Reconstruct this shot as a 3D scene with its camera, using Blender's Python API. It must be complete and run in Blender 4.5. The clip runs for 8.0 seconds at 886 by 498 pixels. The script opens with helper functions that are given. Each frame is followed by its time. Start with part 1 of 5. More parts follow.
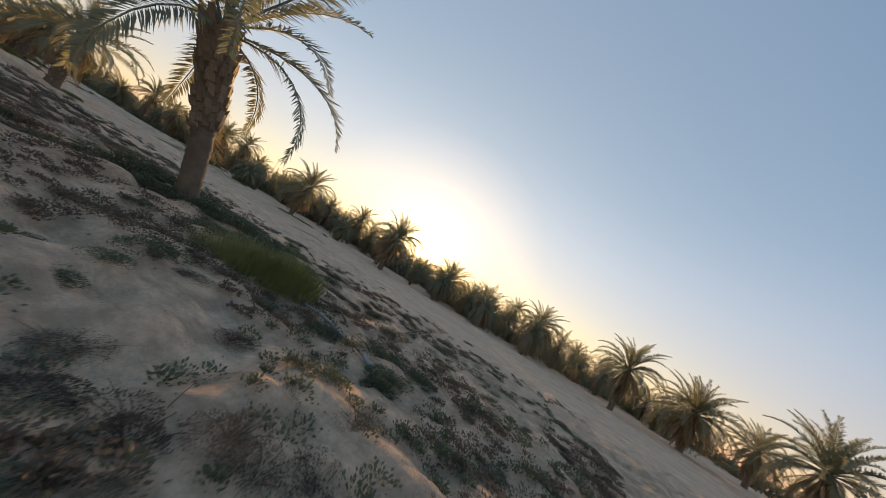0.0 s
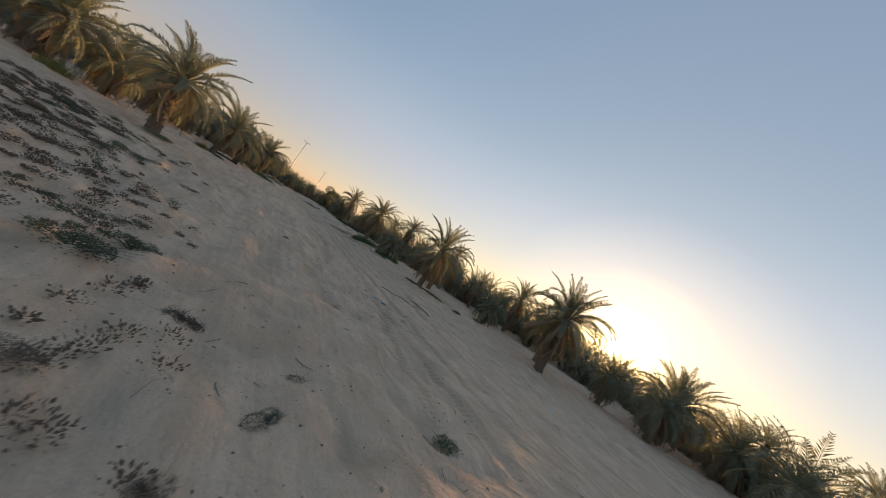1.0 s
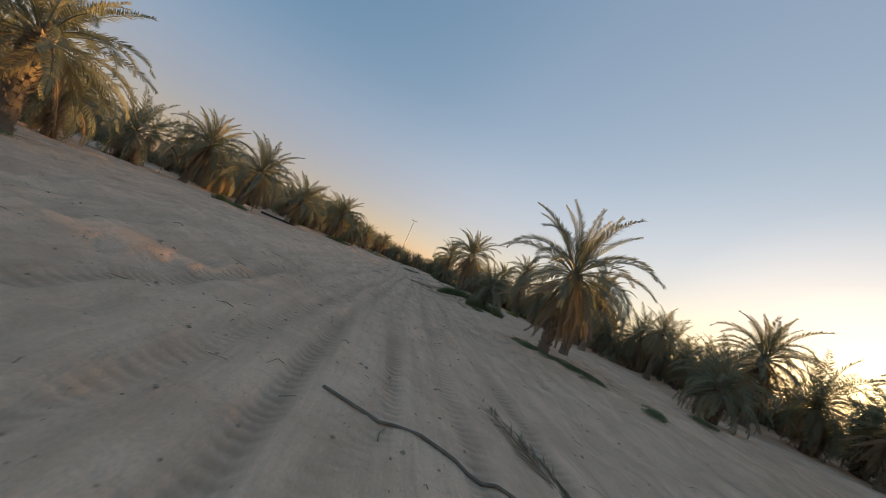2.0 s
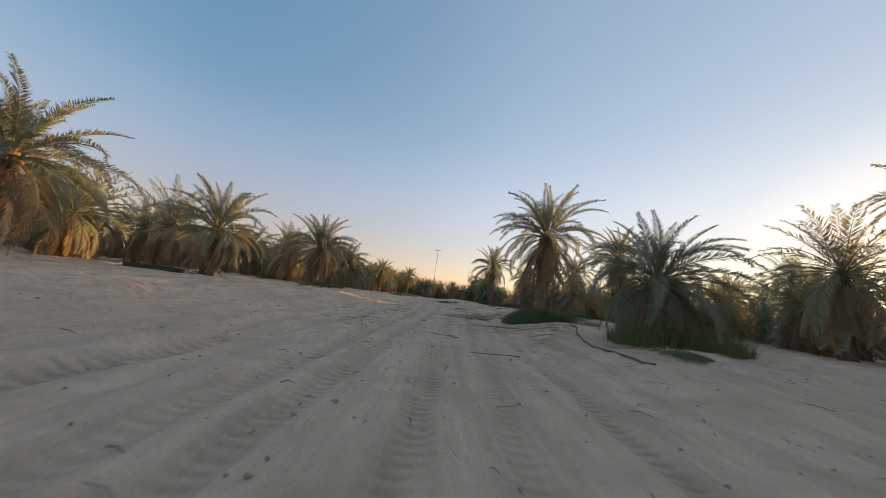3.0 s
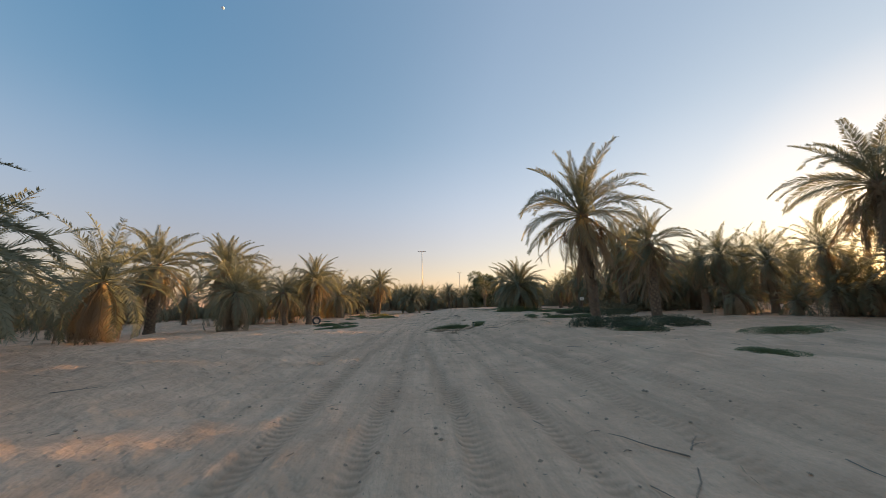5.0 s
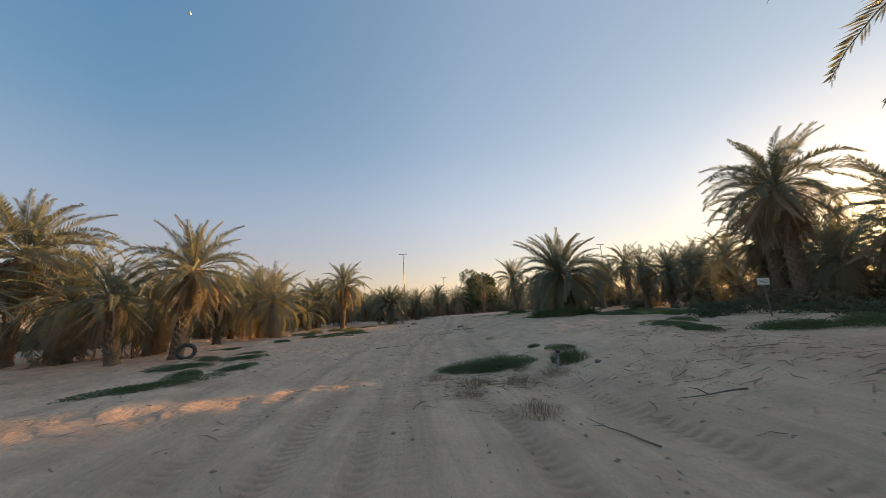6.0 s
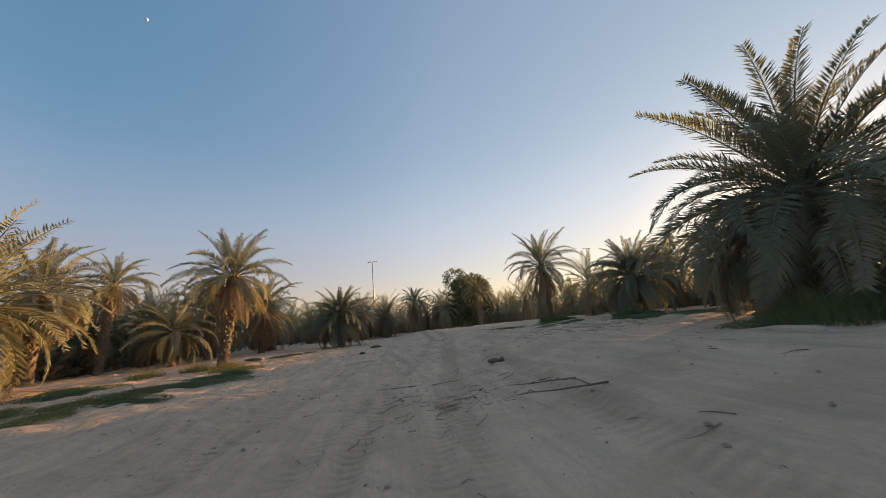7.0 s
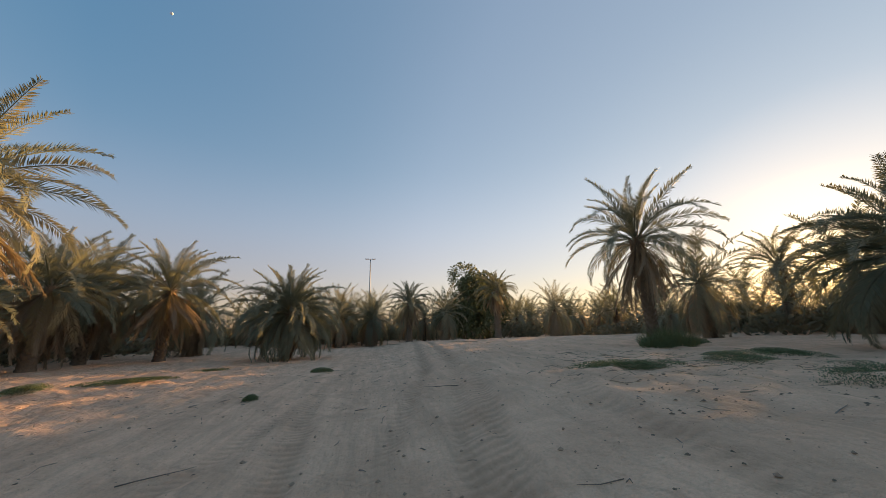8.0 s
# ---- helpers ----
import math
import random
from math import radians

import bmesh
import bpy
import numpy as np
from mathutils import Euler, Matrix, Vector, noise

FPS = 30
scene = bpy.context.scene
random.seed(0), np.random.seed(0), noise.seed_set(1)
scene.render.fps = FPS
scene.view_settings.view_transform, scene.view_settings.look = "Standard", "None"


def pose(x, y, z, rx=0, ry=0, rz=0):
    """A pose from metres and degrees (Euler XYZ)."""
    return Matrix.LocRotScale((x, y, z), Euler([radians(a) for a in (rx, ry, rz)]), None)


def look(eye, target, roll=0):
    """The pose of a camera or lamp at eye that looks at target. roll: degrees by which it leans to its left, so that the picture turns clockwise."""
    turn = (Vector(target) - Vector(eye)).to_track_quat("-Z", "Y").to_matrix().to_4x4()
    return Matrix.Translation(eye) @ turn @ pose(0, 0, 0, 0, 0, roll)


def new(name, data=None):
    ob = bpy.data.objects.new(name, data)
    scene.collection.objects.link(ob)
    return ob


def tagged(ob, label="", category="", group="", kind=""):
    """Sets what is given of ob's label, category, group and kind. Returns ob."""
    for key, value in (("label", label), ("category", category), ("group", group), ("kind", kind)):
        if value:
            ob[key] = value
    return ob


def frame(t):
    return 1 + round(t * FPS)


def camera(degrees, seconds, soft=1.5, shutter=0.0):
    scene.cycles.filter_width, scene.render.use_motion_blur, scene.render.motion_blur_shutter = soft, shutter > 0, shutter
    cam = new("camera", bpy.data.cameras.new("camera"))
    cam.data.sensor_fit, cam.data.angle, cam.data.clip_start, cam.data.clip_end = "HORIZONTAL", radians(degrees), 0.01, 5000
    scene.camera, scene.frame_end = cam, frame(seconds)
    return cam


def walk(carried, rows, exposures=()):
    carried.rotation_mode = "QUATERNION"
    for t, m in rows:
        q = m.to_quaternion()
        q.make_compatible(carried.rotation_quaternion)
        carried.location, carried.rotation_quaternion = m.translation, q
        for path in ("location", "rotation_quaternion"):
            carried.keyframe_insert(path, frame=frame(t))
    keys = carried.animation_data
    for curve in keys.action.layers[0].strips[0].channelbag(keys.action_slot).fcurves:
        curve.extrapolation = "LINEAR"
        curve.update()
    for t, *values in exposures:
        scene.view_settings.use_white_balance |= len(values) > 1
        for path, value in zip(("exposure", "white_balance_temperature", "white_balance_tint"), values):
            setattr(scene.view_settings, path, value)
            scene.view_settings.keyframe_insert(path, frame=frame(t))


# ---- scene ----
# ---------------------------------------------------------------- camera
cam = camera(108.8, 8.0, soft=0.6, shutter=0.05)
PATH = [
    (0, (-20.308, -37.620, 1.544), (-18.480, -36.843, 1.776), 30.61),
    (0.5, (-14.003, -35.578, 1.709), (-12.512, -34.260, 1.911), 32.44),
    (1, (-8.385, -32.304, 2.027), (-7.357, -30.595, 2.179), 32.20),
    (1.2, (-6.525, -30.525, 2.083), (-5.684, -28.715, 2.215), 31.50),
    (1.5, (-4.166, -27.430, 2.057), (-3.585, -25.520, 2.184), 29.26),
    (1.7, (-2.886, -25.160, 1.943), (-2.465, -23.209, 2.074), 26.88),
    (2, (-1.440, -21.398, 1.602), (-1.192, -19.420, 1.760), 23.02),
    (2.2, (-0.829, -18.638, 1.223), (-0.670, -16.654, 1.419), 19.71),
    (3.3, (-0.029, -2.763, 0.999), (-0.001, -0.785, 1.295), 5.45),
    (3.5, (0.000, 0.000, 1.291), (0.032, 1.979, 1.580), 5.10),
    (4, (-0.079, 6.081, 1.416), (-0.026, 8.057, 1.719), 1.97),
    (4.2, (-0.040, 8.876, 1.505), (0.029, 10.851, 1.811), 1.08),
    (4.5, (0.042, 13.249, 1.630), (0.132, 15.222, 1.947), -0.37),
    (4.7, (0.062, 16.082, 1.655), (0.169, 18.053, 1.979), -0.92),
    (5.8, (-0.129, 30.644, 1.546), (0.088, 32.598, 1.910), -3.09),
    (6, (-0.057, 33.134, 1.450), (0.192, 35.083, 1.824), -3.77),
    (6.2, (0.029, 36.064, 1.321), (0.311, 38.007, 1.704), -4.59),
    (6.5, (0.244, 40.743, 1.152), (0.589, 42.669, 1.565), -5.39),
    (7, (1.021, 47.749, 1.172), (1.440, 49.652, 1.622), -5.60),
    (7.5, (2.247, 54.638, 1.328), (2.664, 56.535, 1.808), -3.49),
    (7.7, (2.660, 57.279, 1.264), (3.051, 59.178, 1.753), -2.09),
    (8, (2.649, 57.396, 1.273), (3.042, 59.293, 1.769), -1.82),
]
walk(cam, [(t, look(eye, target, roll)) for t, eye, target, roll in PATH],
     exposures=[(0.0, 1.92, 7900, 8), (1.0, 1.8, 7900, 8), (1.5, 1.7, 7900, 8), (2.2, 1.92, 7900, 8), (3.4, 2.14, 7900, 8), (8.0, 1.94, 7900, 8)])

# ---------------------------------------------------------------- sky and sun
SUN_AZ, SUN_EL = radians(63.5), radians(4.7)
SUN_DIR = Vector((math.sin(SUN_AZ) * math.cos(SUN_EL), math.cos(SUN_AZ) * math.cos(SUN_EL), math.sin(SUN_EL)))
world = bpy.data.worlds.new("evening_sky")
scene.world = world
world.use_nodes = True
wn = world.node_tree
sky = wn.nodes.new("ShaderNodeTexSky")
sky.sky_type = "NISHITA"
sky.sun_disc = False
sky.sun_elevation = SUN_EL
sky.sun_rotation = SUN_AZ
sky.altitude = 50
sky.air_density = 1.2
sky.dust_density = 0.14
sky.ozone_density = 2.0
# evening haze: peach along the horizon, pale above it, blue overhead, the same all round
way = wn.nodes.new("ShaderNodeTexCoord")
split = wn.nodes.new("ShaderNodeSeparateXYZ")
wn.links.new(way.outputs["Generated"], split.inputs[0])
haze = wn.nodes.new("ShaderNodeValToRGB")
haze.color_ramp.interpolation = "B_SPLINE"
HAZE = [(0.0, (0.36, 0.19, 0.40)), (0.07, (0.34, 0.19, 0.42)), (0.15, (0.32, 0.26, 0.60)), (0.29, (0.32, 0.50, 0.98)), (0.47, (0.03, 0.34, 0.82)), (0.75, (0.03, 0.32, 0.80))]
while len(haze.color_ramp.elements) < len(HAZE):
    haze.color_ramp.elements.new(0.5)
for e, (at, col) in zip(haze.color_ramp.elements, HAZE):
    e.position, e.color = at, (*col, 1)
wn.links.new(split.outputs[2], haze.inputs[0])
glow = wn.nodes.new("ShaderNodeBackground")
glow.inputs[1].default_value = 0.1
wn.links.new(haze.outputs[0], glow.inputs[0])
grey = wn.nodes.new("ShaderNodeRGBToBW")
wn.links.new(sky.outputs[0], grey.inputs[0])
dusty = wn.nodes.new("ShaderNodeMix")
dusty.data_type = "RGBA"
dusty.inputs[0].default_value = 0.2
wn.links.new(sky.outputs[0], dusty.inputs[6])
wn.links.new(grey.outputs[0], dusty.inputs[7])
rosy = wn.nodes.new("ShaderNodeMix")
rosy.data_type, rosy.blend_type = "RGBA", "MULTIPLY"
rosy.inputs[0].default_value = 1.0
rosy.inputs[7].default_value = (1.0, 0.94, 0.97, 1)
wn.links.new(dusty.outputs[2], rosy.inputs[6])
wn.links.new(rosy.outputs[2], wn.nodes["Background"].inputs[0])
wn.nodes["Background"].inputs[1].default_value = 0.05
both = wn.nodes.new("ShaderNodeAddShader")
wn.links.new(wn.nodes["Background"].outputs[0], both.inputs[0])
wn.links.new(glow.outputs[0], both.inputs[1])
# the dusty aureole round the sun, by the angle from it
near_sun = wn.nodes.new("ShaderNodeVectorMath")
near_sun.operation = "DOT_PRODUCT"
wn.links.new(way.outputs["Generated"], near_sun.inputs[0])
near_sun.inputs[1].default_value = SUN_DIR
angle = wn.nodes.new("ShaderNodeMath")
angle.operation = "ARCCOSINE"
wn.links.new(near_sun.outputs["Value"], angle.inputs[0])
share = wn.nodes.new("ShaderNodeMath")
share.operation = "DIVIDE"
wn.links.new(angle.outputs[0], share.inputs[0])
share.inputs[1].default_value = radians(100)
halo = wn.nodes.new("ShaderNodeValToRGB")
AUREOLE = [(0.0, (0.75, 0.54, 0.26)), (0.07, (0.215, 0.148, 0.072)), (0.13, (0.098, 0.068, 0.036)), (0.22, (0.053, 0.039, 0.024)), (0.36, (0.042, 0.032, 0.024)), (0.55, (0.034, 0.028, 0.026)), (0.7, (0.02, 0.017, 0.015)), (1.0, (0.0, 0.0, 0.0))]
while len(halo.color_ramp.elements) < len(AUREOLE):
    halo.color_ramp.elements.new(0.5)
for e, (at, col) in zip(halo.color_ramp.elements, AUREOLE):
    e.position, e.color = at, (*col, 1)
wn.links.new(share.outputs[0], halo.inputs[0])
dust = wn.nodes.new("ShaderNodeBackground")
wn.links.new(halo.outputs[0], dust.inputs[0])
whole = wn.nodes.new("ShaderNodeAddShader")
wn.links.new(both.outputs[0], whole.inputs[0])
wn.links.new(dust.outputs[0], whole.inputs[1])
wn.links.new(whole.outputs[0], wn.nodes["World Output"].inputs[0])
sun = new("sun", bpy.data.lights.new("sun", "SUN"))
sun.data.energy = 2.8
sun.data.angle = radians(0.9)
sun.data.color = (1.0, 0.6, 0.24)
sun.rotation_euler = (-SUN_DIR).to_track_quat("-Z", "Y").to_euler()
sun.location = SUN_DIR * 300


# ---------------------------------------------------------------- helpers
def part(name, mesh, material, parent=None, label="", m=None):
    """Link a mesh as one object, under a thing or a part if one is given."""
    if isinstance(mesh, bmesh.types.BMesh):
        data = bpy.data.meshes.new(name)
        mesh.to_mesh(data)
        mesh.free()
    else:
        data = mesh
    ob = new(name, data)
    if material is not None and not data.materials:
        data.materials.append(material)
    if parent is not None:
        ob.parent = parent
    if m is not None:
        ob.matrix_basis = m
    if label:
        tagged(ob, label=label)
    return ob


def mesh_of(name, verts, faces, smooth=False):
    me = bpy.data.meshes.new(name)
    me.from_pydata([tuple(v) for v in verts], [], faces)
    if smooth:
        me.polygons.foreach_set("use_smooth", [True] * len(me.polygons))
    me.update()
    return me


def thing(name, x, y, z, label, category, group="", kind="", rz=0.0):
    ob = new(name)
    ob.empty_display_size = 0.3
    ob.location = (x, y, z)
    ob.rotation_euler = (0, 0, rz)
    return tagged(ob, label, category, group, kind)


def tube(verts, faces, points, radii, sides=6, cap=True):
    """Append a tube along points to verts and faces."""
    start = len(verts)
    n = len(points)
    for i, p in enumerate(points):
        a = points[max(i - 1, 0)]
        b = points[min(i + 1, n - 1)]
        d = (b - a).normalized() if (b - a).length > 1e-9 else Vector((0, 0, 1))
        side = d.cross(Vector((0, 0, 1)))
        if side.length < 0.05:
            side = d.cross(Vector((0, 1, 0)))
        side.normalize()
        up = side.cross(d)
        for k in range(sides):
            t = 2 * math.pi * k / sides
            verts.append(p + (side * math.cos(t) + up * math.sin(t)) * radii[i])
    for i in range(n - 1):
        for k in range(sides):
            a = start + i * sides + k
            b = start + i * sides + (k + 1) % sides
            faces.append((a, b, b + sides, a + sides))
    if cap:
        faces.append(tuple(start + k for k in range(sides))[::-1])
        faces.append(tuple(start + (n - 1) * sides + k for k in range(sides)))


# ---------------------------------------------------------------- ground shape
def sm(v, a, b):
    t = np.clip((v - a) / (b - a), 0, 1)
    return t * t * (3 - 2 * t)


def lattice(ix, iy, seed):
    h = np.sin(ix * 127.1 + iy * 311.7 + seed * 74.7) * 43758.5453
    return h - np.floor(h)


def vnoise(x, y, seed):
    ix, iy = np.floor(x), np.floor(y)
    fx, fy = x - ix, y - iy
    fx, fy = fx * fx * (3 - 2 * fx), fy * fy * (3 - 2 * fy)
    a, b = lattice(ix, iy, seed), lattice(ix + 1, iy, seed)
    c, d = lattice(ix, iy + 1, seed), lattice(ix + 1, iy + 1, seed)
    return (a * (1 - fx) + b * fx) * (1 - fy) + (c * (1 - fx) + d * fx) * fy - 0.5


# Wheel ruts: (y, x) along the way, with width and depth.
RUTS = []
RUTS.append(([(-30, -3.3), (-22, -3.2), (-15, -2.6), (-8, -2.1), (0, -1.4), (10, -0.8), (17, -0.72), (24, -0.7), (34, -0.5), (37, -0.56), (41, -0.45), (47, 0.05), (56, 1.5), (66, 3.9), (90, 6)], 0.16, 0.05))
RUTS.append(([(-30, -1.9), (-22, -2.0), (-15, -1.9), (-5, -1.2), (6, -0.3), (12, 0.2), (17, 0.48), (24, 0.62), (34, 0.05), (37, -0.18), (41, 0.1), (47, 0.8), (56, 2.6), (66, 4.6), (90, 7)], 0.16, 0.055))
RUTS.append(([(-30, -4.6), (-24, -3.8), (-18, -0.8), (-12, -0.75), (0, 0.3), (8, 0.8), (17, 1.25), (22, 1.72), (30, 1.6), (40, 1.0), (50, 1.75), (57, 3.0), (66, 5.0)], 0.14, 0.04))
RUTS.append(([(-26, -0.1), (-18, 0.14), (-13, 0.16), (0, 1.0), (8, 1.7), (17, 2.3), (20, 2.9), (28, 3.2), (40, 2.4), (60, 4.2)], 0.14, 0.035))
RUTS.append(([(-24, -6.6), (-18, -4.5), (-8, -3.4), (4, -2.4), (16, -1.9), (30, -1.9), (36, -1.47), (46, -1.0), (52, 0.4), (58, 2.0), (65, 1.4), (72, 1.7)], 0.18, 0.04))
RUTS.append(([(-26, 1.0), (-17, 1.32), (-10, 1.4), (4, 2.4), (18, 3.4), (30, 4.2)], 0.13, 0.03))
RUTS.append(([(16, 3.9), (24, 4.1), (34, 3.0), (44, 2.2), (52, 3.4), (64, 5.6)], 0.13, 0.03))
RUTS.append(([(28, -3.0), (38, -2.4), (46, -2.2), (54, -0.5), (62, 0.9), (70, 2.6)], 0.16, 0.035))


def rut_field(x, y):
    """Depth below the sand, and a mask of the pressed tread."""
    depth, mask = np.zeros_like(x), np.zeros_like(x)
    for line, w, d in RUTS:
        ys, xs = [p[0] for p in line], [p[1] for p in line]
        cx = np.interp(y, ys, xs) + 0.06 * vnoise(y * 0.35, y * 0 + w * 50, 5)
        inside = sm(y, ys[0], ys[0] + 3) * (1 - sm(y, ys[-1] - 4, ys[-1]))
        r = (x - cx) / w
        worn = np.clip(0.8 + 1.1 * vnoise(y * 0.25, cx * 0 + d * 300, 9), 0.3, 1.2)
        depth += 0.95 * inside * worn * d * (np.exp(-r ** 4) - 0.55 * np.exp(-((np.abs(r) - 1.5) / 0.4) ** 2))
        mask = np.maximum(mask, inside * worn * np.exp(-r ** 6))
    return depth, np.clip(mask, 0, 1)


def ground_np(x, y, fine=True):
    left = 0.5 * sm(y, -24, -8) * (1 - sm(y, 28, 46)) + 0.18 * sm(y, 28, 46)
    right = 0.3 * sm(y, -24, -8) * (1 - sm(y, -8, 2)) + 0.58 * sm(y, -8, 2) * (1 - sm(y, 76, 100))
    z = left * sm(-x, 2.5, 7) + right * sm(x, 2.0, 5.5)
    z = z + 0.36 * np.exp(-((x + 15.7) ** 2 + (y + 29.6) ** 2) / 9.0)
    near = 1 - sm(np.hypot(x, y - 10), 90, 160)
    z = z + near * (0.08 * vnoise(x * 0.21, y * 0.21, 1) + 0.04 * vnoise(x * 0.7, y * 0.7, 2))
    if fine:
        scrub = sm(-(x + 3.5 + 0.1 * (y + 22)), 0, 5) * (1 - sm(y, -20, -6))
        lumps = near * (0.06 + 0.06 * scrub + 0.07 * (1 - sm(y, -16, -4)))
        off = 0.6 + 0.9 * sm(np.abs(x - 0.02 * y), 1.6, 4.0)
        z = z + off * lumps * vnoise(x * 1.9, y * 1.9, 3) + 0.06 * off * near * vnoise(x * 4.3, y * 4.3, 4)
        z = z - rut_field(x, y)[0]
    return z


def gz(x, y):
    return float(ground_np(np.array([float(x)]), np.array([float(y)]))[0])


# ---------------------------------------------------------------- materials
def nodes_of(name):
    m = bpy.data.materials.new(name)
    m.use_nodes = True
    return m, m.node_tree, m.node_tree.nodes["Principled BSDF"]


def add(tree, kind, **values):
    n = tree.nodes.new(kind)
    for key, value in values.items():
        n.inputs[key].default_value = value
    return n


def ramp(tree, fac, stops):
    r = tree.nodes.new("ShaderNodeValToRGB")
    while len(r.color_ramp.elements) < len(stops):
        r.color_ramp.elements.new(0.5)
    for e, (at, col) in zip(r.color_ramp.elements, stops):
        e.position, e.color = at, (*col, 1)
    tree.links.new(fac, r.inputs[0])
    return r.outputs[0]


def mixed(tree, fac, a, b, how="MIX"):
    m = tree.nodes.new("ShaderNodeMix")
    m.data_type, m.blend_type = "RGBA", how
    for sock, value in ((m.inputs[0], fac), (m.inputs[6], a), (m.inputs[7], b)):
        if isinstance(value, bpy.types.NodeSocket):
            tree.links.new(value, sock)
        elif isinstance(value, tuple):
            sock.default_value = (*value, 1)
        else:
            sock.default_value = value
    return m.outputs[2]


def maths(tree, how, a, b=0.0):
    m = tree.nodes.new("ShaderNodeMath")
    m.operation = how
    for sock, value in ((m.inputs[0], a), (m.inputs[1], b)):
        if isinstance(value, bpy.types.NodeSocket):
            tree.links.new(value, sock)
        else:
            sock.default_value = value
    return m.outputs[0]


def noise_of(tree, vec, scale, detail=4.0, rough=0.55):
    n = add(tree, "ShaderNodeTexNoise", Scale=scale, Detail=detail, Roughness=rough)
    tree.links.new(vec, n.inputs["Vector"])
    return n.outputs["Fac"]


def bumped(tree, bsdf, height, strength=0.5, distance=0.02):
    b = add(tree, "ShaderNodeBump", Strength=strength, Distance=distance)
    tree.links.new(height, b.inputs["Height"])
    tree.links.new(b.outputs[0], bsdf.inputs["Normal"])


def sand_material():
    m, tree, bsdf = nodes_of("sand")
    pos = tree.nodes.new("ShaderNodeNewGeometry").outputs["Position"]
    big = noise_of(tree, pos, 0.16, 5, 0.6)
    mid = noise_of(tree, pos, 1.1, 6, 0.65)
    grain = noise_of(tree, pos, 38, 5, 0.7)
    col = ramp(tree, big, [(0.3, (0.80, 0.50, 0.335)), (0.5, (0.93, 0.60, 0.41)), (0.7, (0.87, 0.555, 0.375))])
    col = mixed(tree, ramp(tree, mid, [(0.44, (0, 0, 0)), (0.74, (1, 1, 1))]), col, (0.66, 0.405, 0.27))
    col = mixed(tree, ramp(tree, grain, [(0.4, (0, 0, 0)), (0.75, (0.4, 0.4, 0.4))]), col, (0.46, 0.31, 0.22))
    crumbs = add(tree, "ShaderNodeTexVoronoi", Scale=7.0)
    tree.links.new(pos, crumbs.inputs["Vector"])
    specks = ramp(tree, crumbs.outputs["Distance"], [(0.06, (1, 1, 1)), (0.15, (0, 0, 0))])
    gate = ramp(tree, noise_of(tree, pos, 0.6, 3), [(0.55, (0, 0, 0)), (0.66, (0.7, 0.7, 0.7))])
    col = mixed(tree, maths(tree, "MULTIPLY", specks, gate), col, (0.120, 0.082, 0.061))
    # long streaks dragged along the track, dirt under the scrub, darker bands across ruts
    stretch = add(tree, "ShaderNodeMapping", Scale=(2.2, 0.16, 1.0))
    tree.links.new(pos, stretch.inputs["Vector"])
    streak = noise_of(tree, stretch.outputs[0], 1.3, 6, 0.7)
    col = mixed(tree, ramp(tree, streak, [(0.43, (0, 0, 0)), (0.68, (0.75, 0.75, 0.75))]), col, (0.57, 0.365, 0.245))
    soil = tree.nodes.new("ShaderNodeAttribute")
    soil.attribute_name = "soil"
    dirt = maths(tree, "MULTIPLY", soil.outputs["Fac"], ramp(tree, noise_of(tree, pos, 2.4, 6, 0.7), [(0.38, (0, 0, 0)), (0.6, (0.6, 0.6, 0.6))]))
    col = mixed(tree, dirt, col, (0.240, 0.164, 0.117))
    rut = tree.nodes.new("ShaderNodeAttribute")
    rut.attribute_name = "rut"
    wave = tree.nodes.new("ShaderNodeTexWave")
    wave.wave_type, wave.bands_direction = "BANDS", "Y"
    wave.inputs["Scale"].default_value = 2.2
    wave.inputs["Distortion"].default_value = 1.6
    wave.inputs["Detail Scale"].default_value = 2.0
    tree.links.new(pos, wave.inputs["Vector"])
    rut_tone = maths(tree, "MULTIPLY", rut.outputs["Fac"], maths(tree, "ADD", 0.17, maths(tree, "MULTIPLY", wave.outputs["Fac"], 0.42)))
    col = mixed(tree, rut_tone, col, (0.44, 0.27, 0.175))
    tree.links.new(col, bsdf.inputs["Base Color"])
    bsdf.inputs["Roughness"].default_value = 0.95
    bsdf.inputs["Specular IOR Level"].default_value = 0.15
    # pressed tread in the ruts
    tread = maths(tree, "MULTIPLY", wave.outputs["Fac"], maths(tree, "MULTIPLY", rut.outputs["Fac"], 0.6))
    scuff = noise_of(tree, pos, 2.3, 3, 0.5)
    trail = maths(tree, "ADD", maths(tree, "MULTIPLY", streak, 0.9), maths(tree, "MULTIPLY", scuff, 1.9))
    tread = maths(tree, "ADD", tread, trail)
    crest = tree.nodes.new("ShaderNodeTexWave")
    crest.wave_type, crest.bands_direction = "BANDS", "DIAGONAL"
    for sock, value in (("Scale", 0.9), ("Distortion", 9.0), ("Detail", 3.0), ("Detail Scale", 1.4)):
        crest.inputs[sock].default_value = value
    tree.links.new(pos, crest.inputs["Vector"])
    where = ramp(tree, noise_of(tree, pos, 0.4, 2), [(0.45, (0, 0, 0)), (0.6, (0.8, 0.8, 0.8))])
    tread = maths(tree, "ADD", tread, maths(tree, "MULTIPLY", crest.outputs["Fac"], where))
    ripple = noise_of(tree, pos, 7.0, 5, 0.6)
    height = maths(tree, "ADD", tread, maths(tree, "ADD", maths(tree, "MULTIPLY", ripple, 1.8), maths(tree, "MULTIPLY", grain, 0.25)))
    bumped(tree, bsdf, height, 0.75, 0.08)
    return m


